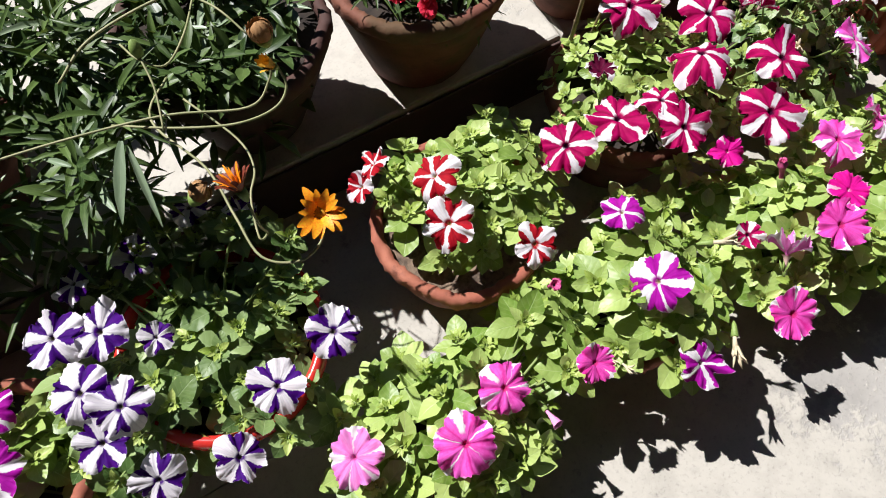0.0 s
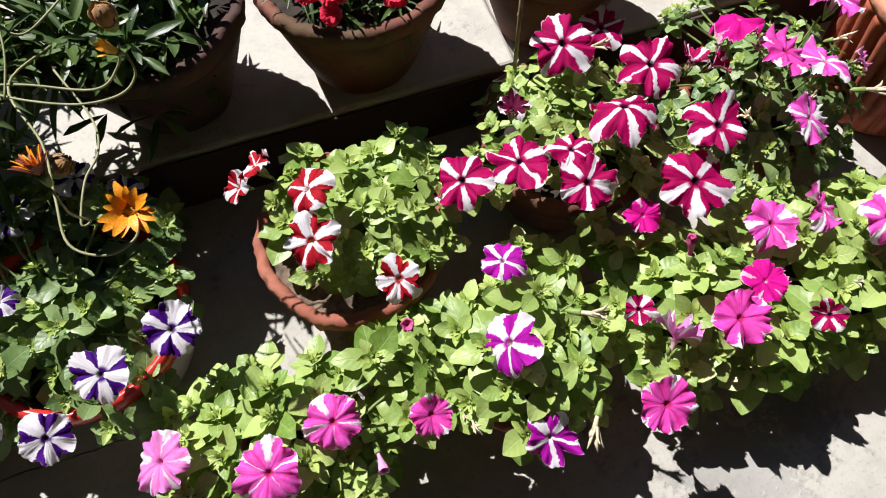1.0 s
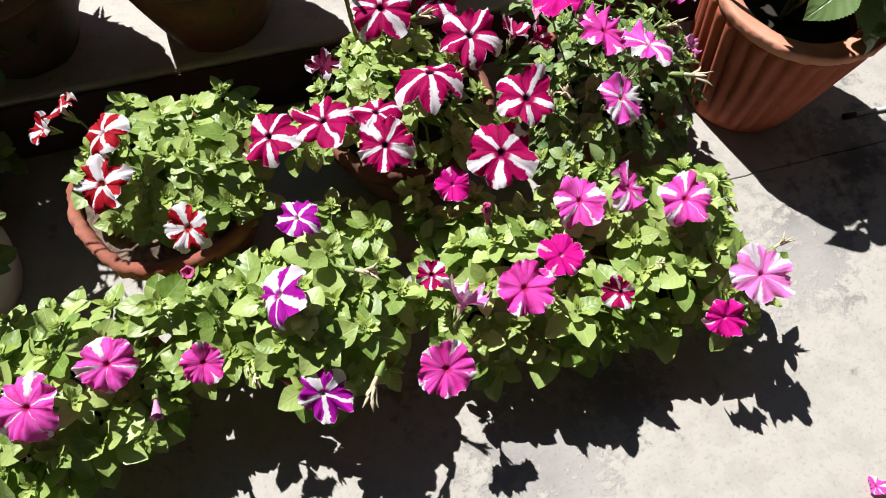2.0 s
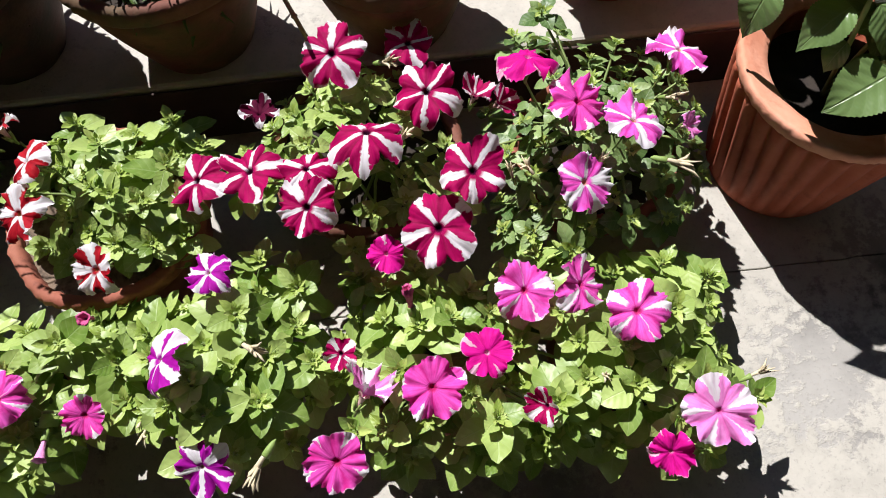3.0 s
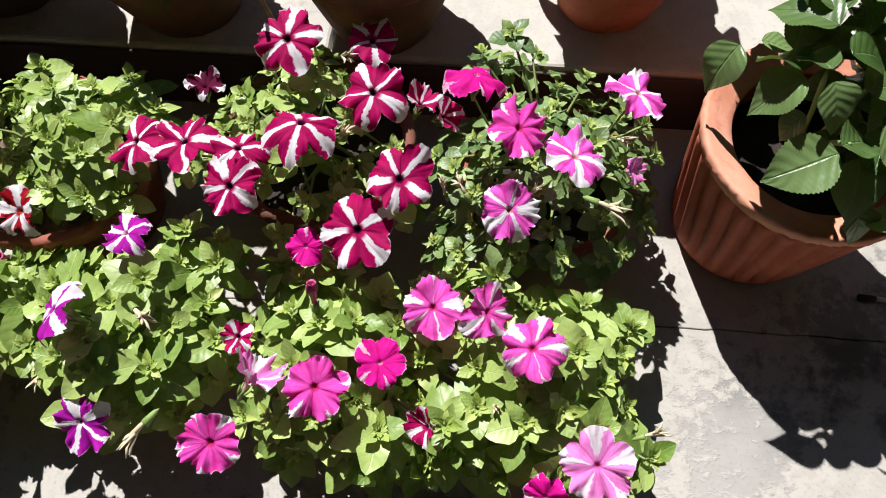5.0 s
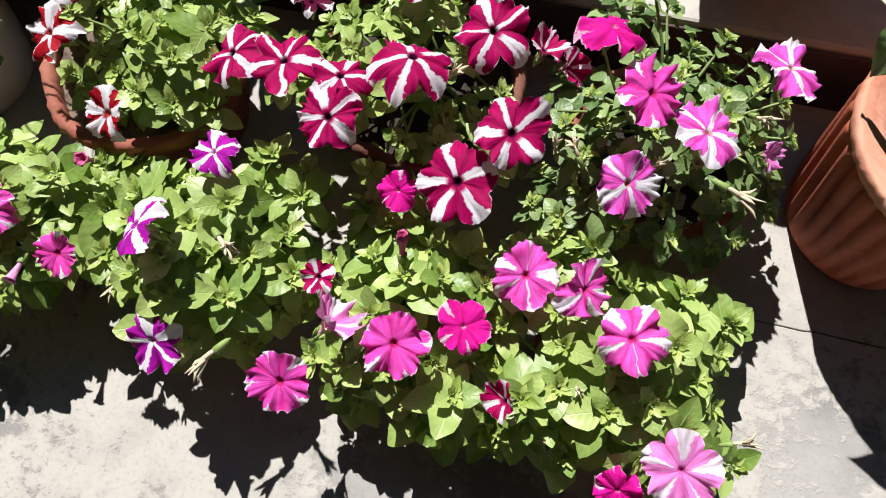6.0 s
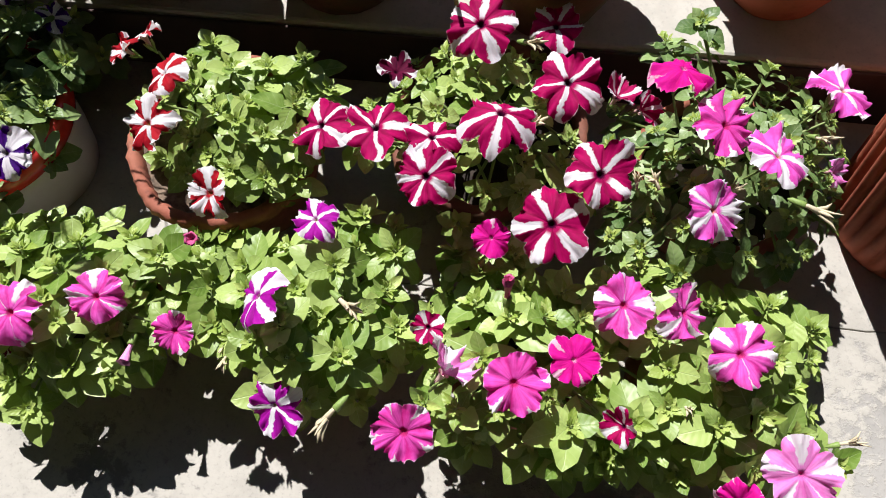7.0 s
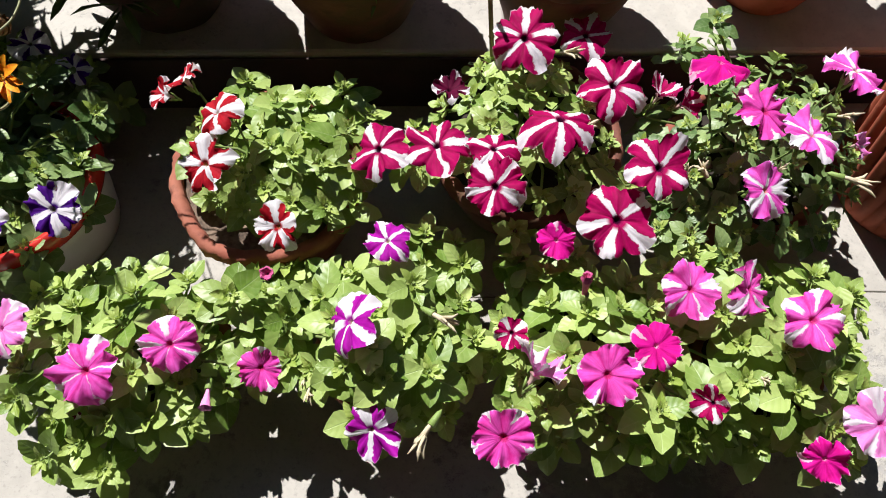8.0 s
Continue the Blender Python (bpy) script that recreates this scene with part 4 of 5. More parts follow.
for x, y, z, d, s, material, opening in [
        (0.029, 0.711, 0.246, (0.1, -0.3, 1), 0.034, BUD_MAGENTA, 0.42), (-0.035, 0.565, 0.175, (0.2, -1.2, 0.4), 0.036, BUD_PINK, 0.4), (0.415, 0.735, 0.253, (-0.1, 0.5, 1), 0.046, BUD_MAGENTA, 0.22),
        (0.250, 0.661, 0.295, (0.9, -0.5, 0.5), 0.046, WILTED, 0.10), (0.235, 0.541, 0.190, (-0.5, -0.9, 0.0), 0.050, WILTED, 0.08), (0.745, 0.894, 0.285, (1.0, -0.3, 0.1), 0.044, WILTED, 0.10),
        (0.601, 0.991, 0.295, (-0.6, 0.1, 0.8), 0.030, WILTED, 0.12),
        (0.652, 0.906, 0.275, (0.5, 0.2, 0.8), 0.028, WILTED, 0.12),
        (0.753, 1.001, 0.270, (0.5, -0.5, 0.8), 0.034, WILTED, 0.12),
        (0.684, 0.949, 0.265, (0.2, -0.3, 0.9), 0.026, WILTED, 0.12),
        (0.560, 0.903, 0.265, (-0.6, 0.5, 0.6), 0.036, WILTED, 0.12),
        (0.650, 0.653, 0.200, (0.3, -0.4, 0.8), 0.026, WILTED, 0.12),
        (0.089, 0.581, 0.180, (0.1, -0.8, 0.6), 0.028, WILTED, 0.12),
        (0.355, 0.955, 0.27, (0.2, -0.4, 0.8), 0.04, WILTED, 0.12), (0.405, 0.94, 0.28, (0.5, 0.2, 0.8), 0.038, WILTED, 0.18), (0.84, 0.66, 0.19, (1.0, 0.4, 0.5), 0.034, WILTED, 0.12),
        (0.08, 0.60, 0.17, (0.2, -0.7, 0.4), 0.026, WILTED, 0.18), (0.38, 1.05, 0.285, (0.6, -0.4, 0.6), 0.04, WILTED, 0.12), (0.54, 0.90, 0.26, (-0.3, 0.4, 0.8), 0.03, WILTED, 0.15)]:
    if material is WILTED:
        wilted(plant_at(x, y), (x, y, z), d, s, int(x * 1000))
    else:
        bud(plant_at(x, y), (x, y, z), d, s, material, "bud", opening * 0.6)
# half-open, folded and small blooms
for k, (x, y, z, s, tx, ty, spin, cup, material) in enumerate([
        (0.405, 1.095, 0.268, 0.078, 0.1, -0.3, 80, 0.15, MAGENTA), (0.364, 0.627, 0.222, 0.068, 0.9, 1.2, 30, 0.75, PINK_PALE), (0.576, 0.614, 0.218, 0.048, -0.8, -0.6, 10, 0.7, MAGENTA),
        (0.226, 0.958, 0.305, 0.052, 0.1, 0.1, 70, 0.45, WINE), (0.495, 0.985, 0.300, 0.050, 0.4, 0.2, 30, 0.7, MAGENTA), (0.525, 0.975, 0.296, 0.046, 0.9, -0.3, 100, 0.9, MAGENTA),
        (0.770, 0.965, 0.258, 0.040, 0.8, -0.5, 0, 0.6, PINK_PALE), (-0.20, 0.545, 0.165, 0.040, -0.2, -1.0, 20, 0.6, WINE), (-0.150, 0.940, 0.262, 0.050, -0.9, -0.4, 60, 0.5, RED)]):
    bloom(plant_at(x, y), x, y, z, s, tx, ty, spin, cup, material, 700 + k)

# bamboo stakes in the magenta petunia's pot
for (x, y, dx, dy, h, r) in [(0.285, 1.105, -0.025, -0.03, 0.25, 0.0035), (0.315, 1.10, 0.006, -0.012, 0.16, 0.0022)]:
    stake = thing("plant_stake", (x, y, 0.15), "thin brown bamboo stake stuck in a pot", "stake", "stakes")
    part("cane", tube([(0, 0, 0), (dx * 0.5, dy * 0.5, h * 0.5), (dx, dy, h)], [r, r * 0.95, r * 0.85], 8), STAKE, stake)
    for s in (0.4, 0.75):
        part("node_ring", lathe([(r * 0.9, s * h - 0.003), (r * 1.3, s * h), (r * 0.9, s * h + 0.003)], 10), STAKE, stake).location = (dx * s, dy * s, 0)

# ---- gazania and its neighbour on the ledge ----
def strappy(place, label, category, clumps, seed, length, pieces, fills, limit=300, spread=1.0, name="leafy_plant"):
    """A clump plant: rosettes (x, y, z) of long arching leaves."""
    rnd = random.Random(seed)
    plant = thing(name, place, label, category, "ledge plants")
    poses = []
    for cx, cy, cz, count in clumps:
        for k in range(count):
            a = k * 2.4 + rnd.uniform(-0.4, 0.4)
            rise = rnd.uniform(-0.15, 1.1) * spread
            long = length * rnd.uniform(0.6, 1.15)
            out = Vector((math.cos(a), math.sin(a), 0))
            along = out * math.cos(rise) + Vector((0, 0, math.sin(rise)))
            n = Vector((0, 0, math.cos(rise))) - out * math.sin(rise)
            n = (n + Vector((rnd.uniform(-0.5, 0.5), rnd.uniform(-0.5, 0.5), 0))).normalized()
            xx = along.cross(n).normalized()
            n = xx.cross(along)
            m = Matrix((xx, along, n)).transposed().to_4x4()
            at = Vector((cx, cy, cz)) + out * 0.006 + Vector((0, 0, -0.03 * rnd.random()))
            poses.append(Matrix.Translation(at) @ m @ Matrix.Diagonal((long * rnd.uniform(0.7, 1.3), long, long, 1)))
    scatter_leaves(plant, poses, pieces, fills, limit)
    return plant


rnd = random.Random(31)


def clump_field(cx, cy, rx, ry, z, n, count):
    out = []
    for _ in range(n):
        a, d = rnd.uniform(0, 6.283), math.sqrt(rnd.random())
        out.append((cx + rx * d * math.cos(a), cy + ry * d * math.sin(a), z + rnd.uniform(-0.05, 0.05) - 0.06 * d * d, count))
    return out


def sunny_gap(c):
    """Whether a clump would stand in the sun of the bare ledge between the two pots."""
    h = c[2] - Z1
    return -0.47 < c[0] + 0.442 * h < -0.27 and 1.05 < c[1] - 0.642 * h < 1.22


def over_purple(c):
    """Whether a clump would shade the purple petunias in front of the ledge."""
    h = c[2] - 0.25
    return -0.66 < c[0] + 0.442 * h < -0.42 and 0.72 < c[1] - 0.642 * h < 0.985


gazania = strappy((-0.246, 1.206, Z1 + 0.18), "gazania with long dark leaves and trailing stems in an old pot", "gazania",
                  clump_field(-0.265, 1.22, 0.115, 0.12, 0.39, 38, 12) + clump_field(-0.35, 1.20, 0.04, 0.06, 0.36, 6, 10) + clump_field(-0.24, 1.115, 0.10, 0.035, 0.375, 16, 11) + clump_field(-0.42, 1.02, 0.06, 0.05, 0.42, 5, 9), 41, 0.058, GAZANIA_LEAVES + PALE_LEAVES[:1], GAZANIA_FILLS, name="gazania_plant")
neighbour = strappy((-0.68, 1.21, Z1 + 0.18), "dense plant with narrow grey-green lance leaves", "foliage plant",
                    [c for c in clump_field(-0.57, 1.17, 0.23, 0.22, 0.41, 90, 13) if not sunny_gap(c) and not over_purple(c)] + [c for c in clump_field(-0.75, 1.27, 0.19, 0.22, 0.42, 80, 13) + clump_field(-0.66, 1.45, 0.22, 0.10, 0.40, 30, 12) + clump_field(-0.455, 1.19, 0.055, 0.05, 0.445, 16, 9) if not sunny_gap(c) and not over_purple(c)] + [c for c in clump_field(-0.55, 1.02, 0.13, 0.05, 0.36, 18, 9) + clump_field(-0.62, 1.0, 0.10, 0.05, 0.27, 8, 8) if not over_purple(c)], 42, 0.074, LANCE_LEAVES + PALE_LEAVES[:2], LANCE_FILLS)


def on(plant, points, r, name="flower_stalk", material=STEM_PALE, steps=6):
    r = r * 0.8
    inv = plant.matrix_basis.inverted()
    return part(name, tube([inv @ p for p in bend(points, steps)], r, 8), material, plant)


def daisy(plant, place, normal, size, rays, disc, closed=0.0, petals=17, label="", between=None):
    """A gazania head: pointed ray petals round a disc, over a green cup. closed: 0 open flat, 1 folded up."""
    head = part("flower", lathe([(0.001, 0.10), (0.10, 0.10), (0.19, 0.06), (0.22, 0.0), (0.16, -0.05)], 20, 0.03, 2), disc, plant, label)
    head.matrix_basis = plant.matrix_basis.inverted() @ facing(place, normal, 20, size / 2)
    r2 = random.Random(str(place))
    for k in range(petals):
        bm = bmesh.new()
        w, rows = (0.155 if not between else 0.055 if k % 2 else 0.13), []
        for i in range(7):
            v = i / 6
            half = w * math.sin(math.pi * min(0.98, 0.18 + 0.78 * v)) ** 0.8
            lift = closed * 0.85 * v + 0.10 * math.sin(v * 3) + r2.uniform(-0.01, 0.01)
            y = 0.17 + 0.83 * v * (1 - 0.55 * closed)
            rows.append([bm.verts.new((s * half, y, lift + 0.05 * abs(s) * half * 4 - 0.004 * v)) for s in (-1, -0.4, 0.4, 1)])
        for p, q in zip(rows, rows[1:]):
            for i in range(3):
                bm.faces.new((p[i], p[i + 1], q[i + 1], q[i]))
        petal = part("petal", bm, between if between and k % 2 == 0 else rays, head)
        petal.matrix_basis = pose(0, 0, 0.01 * (k % 2), r2.uniform(-12, 12) + 12 * (k % 2), r2.uniform(-5, 5), k * 360 / petals + r2.uniform(-7, 7)) @ Matrix.Scale(r2.uniform(0.82, 1.08), 4)
    if closed < 0.3:          # dark marks at the foot of the rays
        for k in range(petals):
            part("ray_mark", tube([(0, 0.18, 0.085), (0, 0.32, 0.115), (0, 0.50, 0.13)], [0.022, 0.02, 0.006], 5), RAY_DARK, head).matrix_basis = pose(0, 0, 0, 0, 0, (k + 0.5) * 360 / petals)
    part("calyx", lathe([(0.05, -0.62), (0.13, -0.5), (0.19, -0.28), (0.23, -0.02), (0.19, -0.03)], 14, 0.02), CALYX, head)
    return head


def seed_head(plant, place, normal, size, label):
    """A dried-up head: papery bracts closed into a ball over a green cup."""
    head = part("flower", lathe([(0.02, -0.42), (0.24, -0.36), (0.34, -0.05), (0.29, 0.22), (0.12, 0.34), (0.01, 0.35)], 16, 0.08, 5), WITHERED, plant, label)
    head.matrix_basis = plant.matrix_basis.inverted() @ facing(place, normal, 0, size)
    r2 = random.Random(str(place))
    for k in range(18):
        bm = bmesh.new()
        out, top, wide = r2.uniform(0.02, 0.14), r2.uniform(0.3, 0.62), r2.uniform(0.07, 0.13)
        rows = []
        for i in range(6):
            v = i / 5
            ang = -0.9 + 2.1 * v * top / 0.55
            r, z = (0.47 + out * v * v) * math.cos(ang), 0.50 * math.sin(ang)
            half = wide * math.sin(math.pi * (0.15 + 0.8 * v))
            rows.append([bm.verts.new((q * half, r - 0.03 * abs(q), z)) for q in (-1, 0, 1)])
        for p, q in zip(rows, rows[1:]):
            for i in range(2):
                bm.faces.new((p[i], p[i + 1], q[i + 1], q[i]))
        part("bract", bm, WITHERED, head).matrix_basis = pose(0, 0, 0, r2.uniform(-8, 8), 0, k * 137.5)
    part("calyx", lathe([(0.05, -0.85), (0.16, -0.75), (0.30, -0.55), (0.40, -0.28), (0.34, -0.26)], 14, 0.02), CALYX, head)
    return head


daisy(gazania, (-0.225, 0.829, 0.441), (0.1, -0.55, 1), 0.068, ORANGE, YELLOW, 0.28, 15, label="bright orange flower with a yellow centre")
daisy(gazania, (-0.291, 0.862, 0.485), (-0.15, 0.45, 0.8), 0.056, ORANGE, WITHERED, 0.75, 28, "half-closed yellow flower with dark red stripes", RAY_DARK)
seed_head(gazania, (-0.213, 1.012, 0.520), (-0.1, 0.1, 1.0), 0.028, "withered brown flower head with papery bracts")
daisy(gazania, (-0.214, 0.988, 0.492), (-0.45, -0.2, 0.8), 0.040, ORANGE_DULL, YELLOW, 1.1, 12, "closed yellowing flower head")
seed_head(gazania, (-0.345, 0.975, 0.33), (0.5, 0.1, 0.5), 0.030, "withered brown flower head with papery bracts")
on(gazania, [(-0.226, 0.838, 0.425), (-0.232, 0.815, 0.41), (-0.262, 0.80, 0.41), (-0.298, 0.818, 0.415), (-0.309, 0.874, 0.42), (-0.320, 0.94, 0.425), (-0.36, 1.03, 0.42), (-0.33, 1.12, 0.38)], 0.0019)
on(gazania, [(-0.289, 0.852, 0.468), (-0.287, 0.842, 0.435), (-0.284, 0.853, 0.395), (-0.294, 0.851, 0.395), (-0.287, 0.90, 0.40), (-0.272, 0.935, 0.40), (-0.278, 0.981, 0.40), (-0.32, 1.06, 0.40)], 0.0017)
on(gazania, [(-0.211, 1.000, 0.490), (-0.222, 0.992, 0.465), (-0.253, 0.979, 0.45), (-0.335, 1.003, 0.45), (-0.42, 1.013, 0.45), (-0.51, 1.025, 0.44), (-0.60, 1.04, 0.42)], 0.0018)
on(gazania, [(-0.208, 0.995, 0.480), (-0.206, 0.982, 0.460), (-0.226, 0.967, 0.45), (-0.270, 0.963, 0.45), (-0.330, 0.982, 0.45), (-0.40, 1.03, 0.43)], 0.0018)
on(gazania, [(-0.224, 1.06, 0.47), (-0.245, 1.10, 0.48), (-0.275, 1.15, 0.47)], 0.0016)
on(gazania, [(-0.342, 1.070, 0.475), (-0.339, 1.03, 0.465), (-0.346, 0.985, 0.45)], 0.0016)
on(gazania, [(-0.44, 1.10, 0.44), (-0.39, 1.13, 0.46), (-0.30, 1.15, 0.47), (-0.22, 1.16, 0.46)], 0.0022)
on(gazania, [(-0.265, 1.17, 0.44), (-0.290, 1.097, 0.46), (-0.320, 1.057, 0.465), (-0.345, 1.072, 0.47), (-0.36, 1.11, 0.46)], 0.0016)
bud_head = part("bud", lathe([(0.002, -0.9), (0.35, -0.7), (0.55, -0.2), (0.5, 0.3), (0.3, 0.75), (0.02, 0.95)], 14, 0.04), CALYX, gazania)
bud_head.matrix_basis = gazania.matrix_basis.inverted() @ facing((-0.342, 1.075, 0.482), (0, 0.3, 1), 0, 0.013)
for k, (a, b, w) in enumerate([((-0.391, 0.990, 0.45), (-0.428, 0.912, 0.42), 0.8), ((-0.388, 0.985, 0.445), (-0.385, 0.895, 0.41), 0.45)]):
    a, b = Vector(a), Vector(b)
    d = b - a
    ob = new("leaf", PALE_LEAVES[k % 3])
    ob.parent = gazania
    y = d.normalized()
    x = y.cross(Vector((0.2, 0.2, 1))).normalized()
    z = x.cross(y)
    ob.matrix_basis = gazania.matrix_basis.inverted() @ Matrix.Translation(a) @ Matrix((x, y, z)).transposed().to_4x4() @ Matrix.Diagonal((d.length * w, d.length, d.length * 0.5, 1))

# ---- coral dianthus ----
dianthus = strappy((0.055, 1.226, Z1 + 0.18), "dianthus with narrow grey-green leaves and coral flowers", "dianthus",
                   clump_field(0.055, 1.225, 0.10, 0.10, 0.385, 60, 13), 43, 0.05, NARROW_LEAVES, LANCE_FILLS, 300, 1.2, "dianthus_plant")
for k, (x, y, z, s) in enumerate([(-0.012, 1.131, 0.392, 0.040), (0.10, 1.105, 0.388, 0.038), (0.018, 1.105, 0.41, 0.040), (0.035, 1.15, 0.41, 0.042), (0.012, 1.085, 0.39, 0.03), (0.07, 1.19, 0.40, 0.04)]):
    fl = part("flower", corolla(0.15, 500 + k, 0.13, 5, 0.05), CORAL, dianthus)
    fl.matrix_basis = dianthus.matrix_basis.inverted() @ facing((x, y, z), (0.1 * (k - 2), -0.6, 1), k * 40, s / 2)
    part("inner_petals", corolla(0.55, 540 + k, 0.2, 5, 0.05), CORAL, fl).matrix_basis = pose(0, 0, 0.03, 0, 0, 36) @ Matrix.Scale(0.72, 4)
    part("calyx", tube([(0, 0, -0.1), (0, 0, -0.5), (0, 0, -0.9)], [0.2, 0.18, 0.1], 8), CALYX, fl)
    on(dianthus, [(x, y, z - s * 0.4), (x * 0.8 + 0.011, y * 0.7 + 0.3678, z - 0.05)], 0.0013, material=STEM, steps=2)

# a dry stalk in the bare pot
dry = thing("dry_stalk", (0.34, 1.15, Z1 + 0.15), "short dry brown stalk standing in bare soil", "dead plant")
part("stalk", tube([(0, 0, 0), (-0.01, -0.02, 0.06), (-0.015, -0.035, 0.10)], [0.003, 0.0026, 0.0015], 7), STAKE, dry)

# ---- dahlia in the fluted pot ----
dahlia = thing("dahlia_plant", (0.997, 1.063, 0.22), "leafy dahlia with toothed dark green leaves", "dahlia")
inv = dahlia.matrix_basis.inverted()
rnd = random.Random(77)


def broad(a, b, w=1.0, tilt=(0, 0, 1)):
    a, b = Vector(a), Vector(b)
    d = b - a
    ob = new("leaf", rnd.choice(BROAD_LEAVES))
    ob.parent = dahlia
    y = d.normalized()
    x = y.cross(Vector(tilt)).normalized()
    ob.matrix_basis = inv @ Matrix.Translation(a) @ Matrix((x, y, x.cross(y))).transposed().to_4x4() @ Matrix.Diagonal((d.length * w, d.length, d.length, 1))


for a, b in [((0.910, 1.019, 0.41), (0.858, 0.994, 0.38)), ((0.935, 1.011, 0.42), (0.958, 0.967, 0.40)), ((0.927, 1.02, 0.43), (0.90, 1.066, 0.42)), ((0.972, 1.018, 0.41), (1.025, 1.046, 0.40)),
             ((0.962, 0.959, 0.37), (0.895, 0.924, 0.345)), ((0.99, 0.962, 0.36), (1.002, 0.898, 0.335)), ((0.957, 0.957, 0.39), (1.006, 0.985, 0.385)), ((1.005, 0.992, 0.39), (1.045, 0.947, 0.36)),
             ((0.860, 1.100, 0.355), (0.828, 1.058, 0.32)), ((0.875, 1.085, 0.385), (0.915, 1.08, 0.385)), ((1.016, 0.934, 0.31), (1.034, 0.895, 0.28)), ((0.903, 1.022, 0.42), (0.871, 1.083, 0.40)), ((0.943, 1.026, 0.34), (0.918, 1.01, 0.31)),
             ((1.005, 0.949, 0.36), (1.015, 1.0, 0.39)), ((1.061, 0.972, 0.36), (1.107, 0.942, 0.33)), ((1.065, 1.069, 0.40), (1.112, 1.048, 0.39)), ((1.075, 1.009, 0.38), (1.124, 1.004, 0.36)),
             ((0.944, 1.034, 0.44), (0.998, 1.06, 0.43)), ((1.008, 1.052, 0.43), (1.06, 1.085, 0.42)), ((1.011, 1.053, 0.41), (1.062, 1.035, 0.38)), ((0.93, 1.08, 0.45), (0.90, 1.14, 0.46)), ((0.96, 1.09, 0.46), (0.985, 1.15, 0.47)),
             ((0.925, 1.06, 0.45), (0.865, 1.10, 0.45)), ((0.99, 1.08, 0.47), (1.05, 1.12, 0.47))]:
    grow = 0.02 * (Vector(b) - Vector(a))
    broad(Vector(a) - grow, Vector(b) + grow, 1.05, (rnd.uniform(-0.15, 0.05), rnd.uniform(-0.15, 0.15), 1))
for k in range(270):
    x, y, z, an = rnd.uniform(1.0, 1.22), rnd.uniform(0.915, 1.15), rnd.uniform(0.27, 0.42), rnd.uniform(0, 6.283)
    if 0.824 * x + 0.567 * y > 1.545 or (x < 1.06 and y < 1.0):
        continue
    long = rnd.uniform(0.042, 0.06)
    broad((x, y, z), (x + long * math.cos(an), y + long * math.sin(an), z + rnd.uniform(-0.035, 0.01)), rnd.uniform(0.85, 1.05), (rnd.uniform(-0.5, 0.5), rnd.uniform(-0.5, 0.5), 1))
for k in range(24):
    an, d = rnd.uniform(0, 6.283), 0.085 * math.sqrt(rnd.random())
    x, y, z, long = 1.02 + d * math.cos(an), 1.10 + d * math.sin(an) * 0.7, rnd.uniform(0.29, 0.38), rnd.uniform(0.04, 0.055)
    broad((x, y, z), (x + long * math.cos(an), y + long * math.sin(an), z + rnd.uniform(-0.02, 0.01)), 1.0, (rnd.uniform(-0.4, 0.4), rnd.uniform(-0.4, 0.4), 1))
for k in range(120):          # the high back of the plant, towards the sun
    x, y, z, an = rnd.uniform(0.85, 1.12), rnd.uniform(1.10, 1.27), rnd.uniform(0.38, 0.50), rnd.uniform(0, 6.283)
    if 0.824 * x + 0.567 * y > 1.55 or 0.824 * x + 0.567 * y < 1.36:
        continue
    long = rnd.uniform(0.045, 0.06)
    broad((x, y, z), (x + long * math.cos(an), y + long * math.sin(an), z + rnd.uniform(-0.03, 0.01)), 1.0, (rnd.uniform(-0.3, 0.3), rnd.uniform(-0.3, 0.3), 1))
for k in range(70):          # the crown over the middle of the plant
    x, y, z, an = rnd.uniform(0.99, 1.18), rnd.uniform(1.13, 1.27), rnd.uniform(0.50, 0.62), rnd.uniform(0, 6.283)
    long = rnd.uniform(0.045, 0.06)
    broad((x, y, z), (x + long * math.cos(an), y + long * math.sin(an), z + rnd.uniform(-0.03, 0.01)), 1.0, (rnd.uniform(-0.3, 0.3), rnd.uniform(-0.3, 0.3), 1))
for k in range(16):          # leaves added beyond the pot to throw shade on the floor
    x, y, z, an = rnd.uniform(1.20, 1.29), rnd.uniform(1.07, 1.16), rnd.uniform(0.28, 0.36), rnd.uniform(0, 6.283)
    if 0.824 * x + 0.567 * y < 1.66:
        continue
    broad((x, y, z), (x + 0.055 * math.cos(an), y + 0.055 * math.sin(an), z - 0.02), 1.0, (rnd.uniform(-0.4, 0.4), rnd.uniform(-0.4, 0.4), 1))
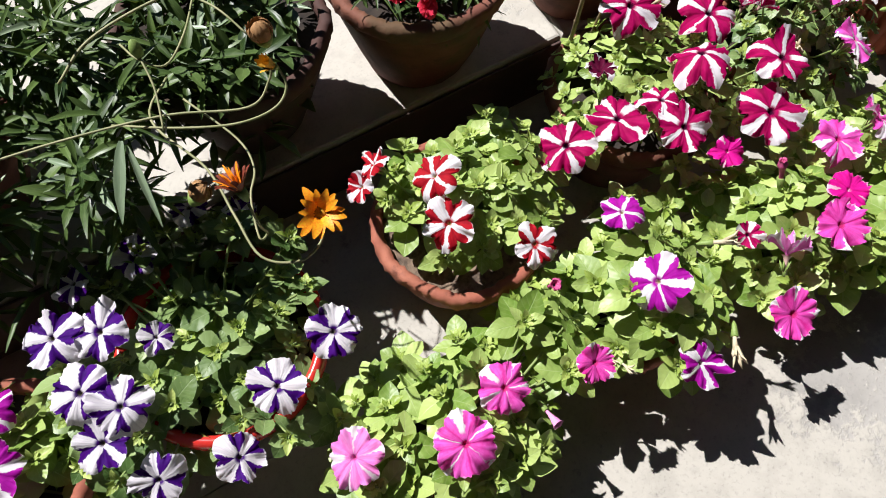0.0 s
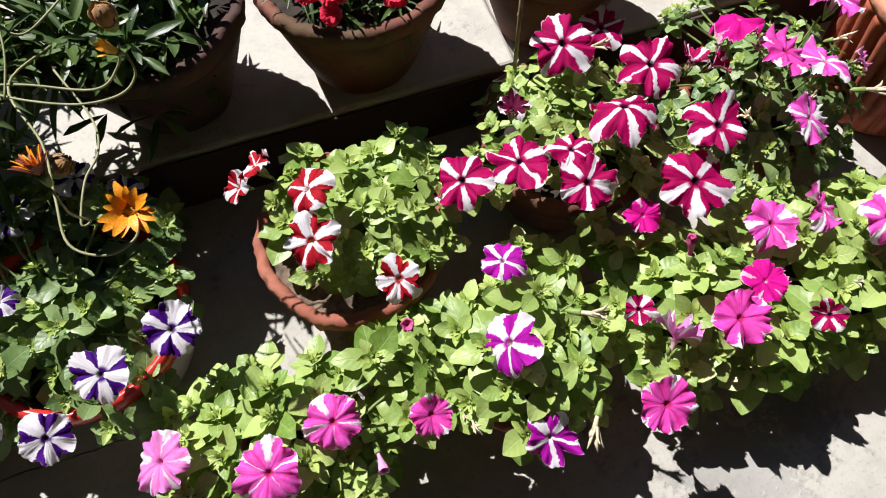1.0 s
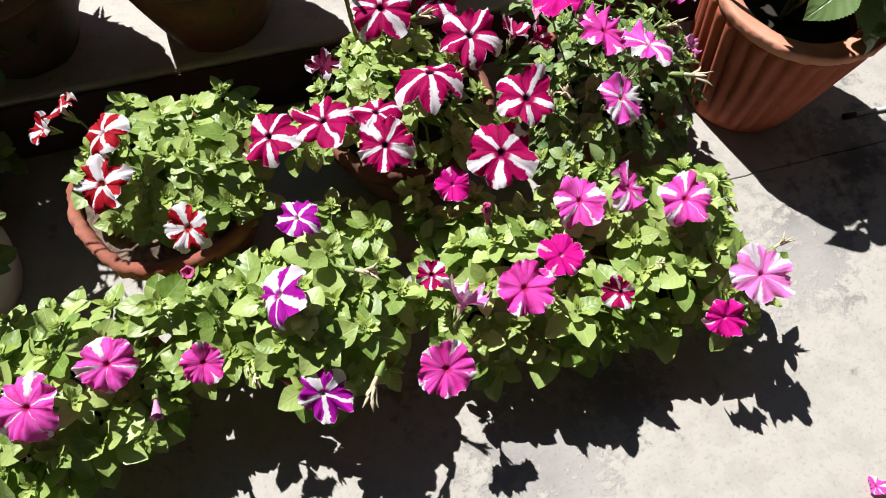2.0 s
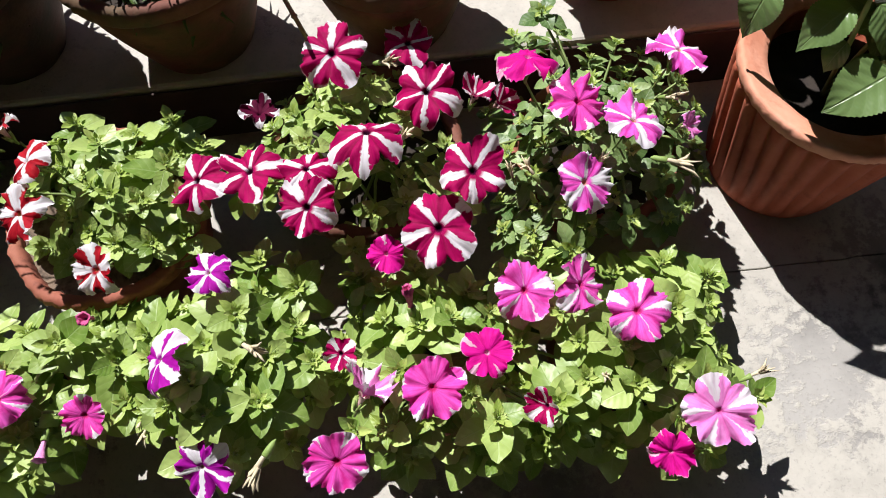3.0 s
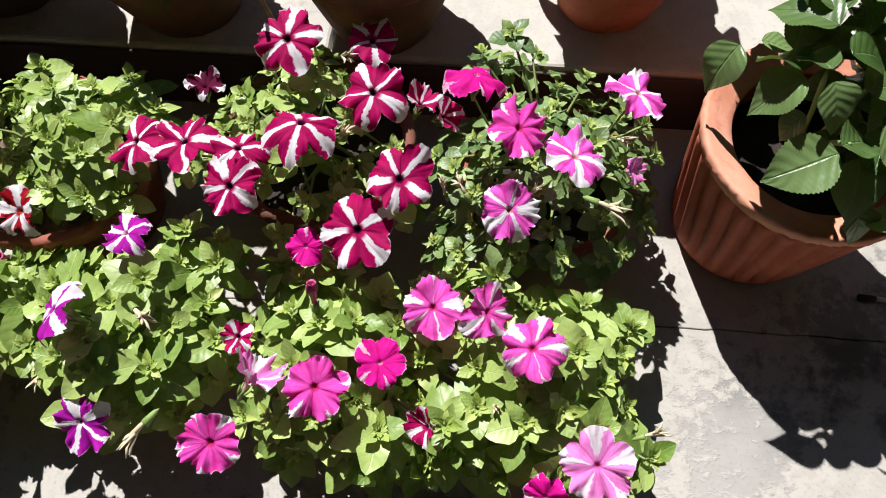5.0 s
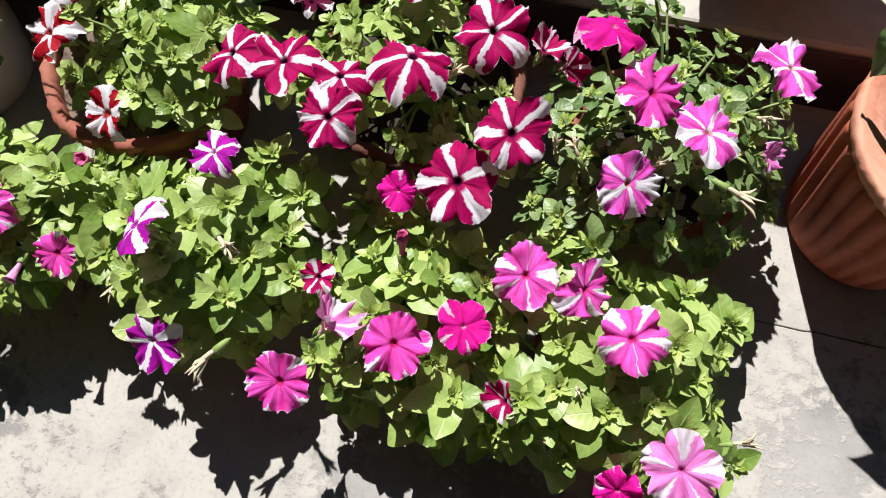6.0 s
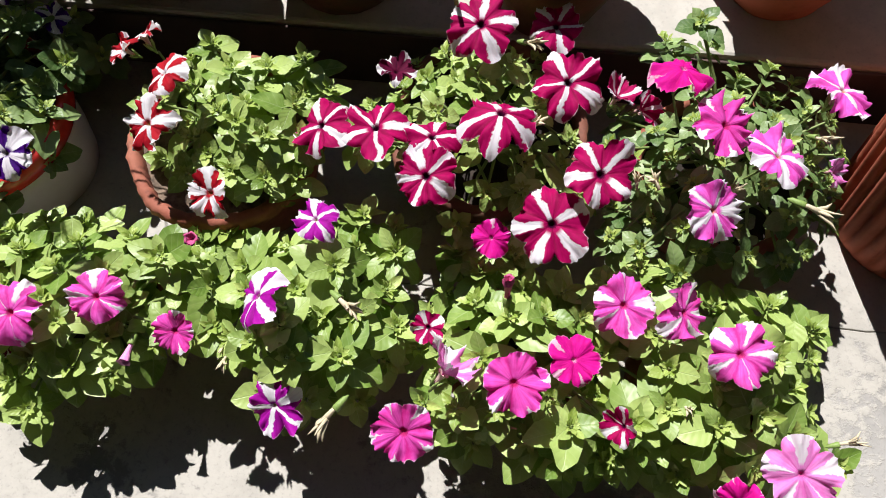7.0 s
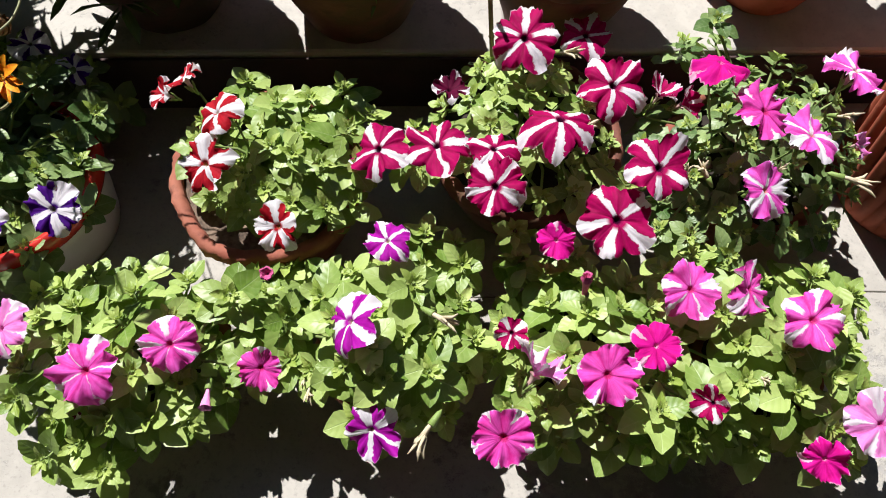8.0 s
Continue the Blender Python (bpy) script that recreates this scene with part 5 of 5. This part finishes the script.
# stem added to carry the leaves placed for floor shade
part("stem", tube([inv @ Vector(p) for p in bend([(0.997, 1.063, 0.18), (1.10, 1.09, 0.30), (1.25, 1.12, 0.31)], 5)], 0.003, 8), STEM, dahlia)
for x, y in [(0.925, 1.02), (0.965, 0.96), (1.0, 1.05), (1.06, 1.03)]:
    part("stem", tube([inv @ Vector(p) for p in bend([(0.997, 1.063, 0.178), ((x + 0.997) / 2, (y + 1.063) / 2, 0.31), (x, y, 0.425 if y > 1 else 0.39)], 5)], [0.0032] * 10 + [0.002], 8), STEM, dahlia)

# ---- leafy plant in the bright pot ----
shrub = thing("leafy_plant", (0.72, 1.352, Z1 + 0.17), "broad-leaved green plant in a bright terracotta pot", "foliage plant", "ledge plants")
rnd = random.Random(78)
inv2 = shrub.matrix_basis.inverted()
poses = []
for k in range(90):
    an, d = rnd.uniform(0, 6.283), 0.12 * math.sqrt(rnd.random())
    p = Vector((0.71 + d * math.cos(an), 1.43 + d * math.sin(an), rnd.uniform(0.36, 0.50) - d * 0.4))
    if p.y < 1.28 + (p.z - 0.30) * 0.4:
        continue
    poses.append(facing(p, (math.cos(an) * 0.5, math.sin(an) * 0.5, 1), math.degrees(an) - 90 + rnd.uniform(-40, 40), rnd.uniform(0.05, 0.08)))
scatter_leaves(shrub, poses, BROAD_LEAVES, LANCE_FILLS, 300)
part("stem", tube([(0, 0, 0), (0.0, 0.02, 0.07), (0.0, 0.05, 0.15)], [0.006, 0.005, 0.003], 8), STEM, shrub)

# ---- on the floor ----
rod = thing("metal_rod", (1.206, 0.961, 0.0), "thin grey metal rod lying on the cement", "rod")
part("shaft", tube([(0.0, 0, 0.0045), (0.30, 0.022, 0.0045), (0.62, 0.045, 0.0045)], 0.0042, 10), STEEL, rod)
part("tip", tube([(-0.022, -0.0016, 0.0045), (0.002, 0, 0.0045)], 0.0055, 10), SOIL_DARK, rod, "dark tip")
petal = part("fallen_petal", corolla(0.3, 901, 0.2, 3, 0.2), PINK)
petal.matrix_basis = facing((0.962, 0.318, 0.006), (0.1, 0.2, 1), 30, 0.016)
tagged(petal, "fallen pink petunia petal on the floor", "petal")
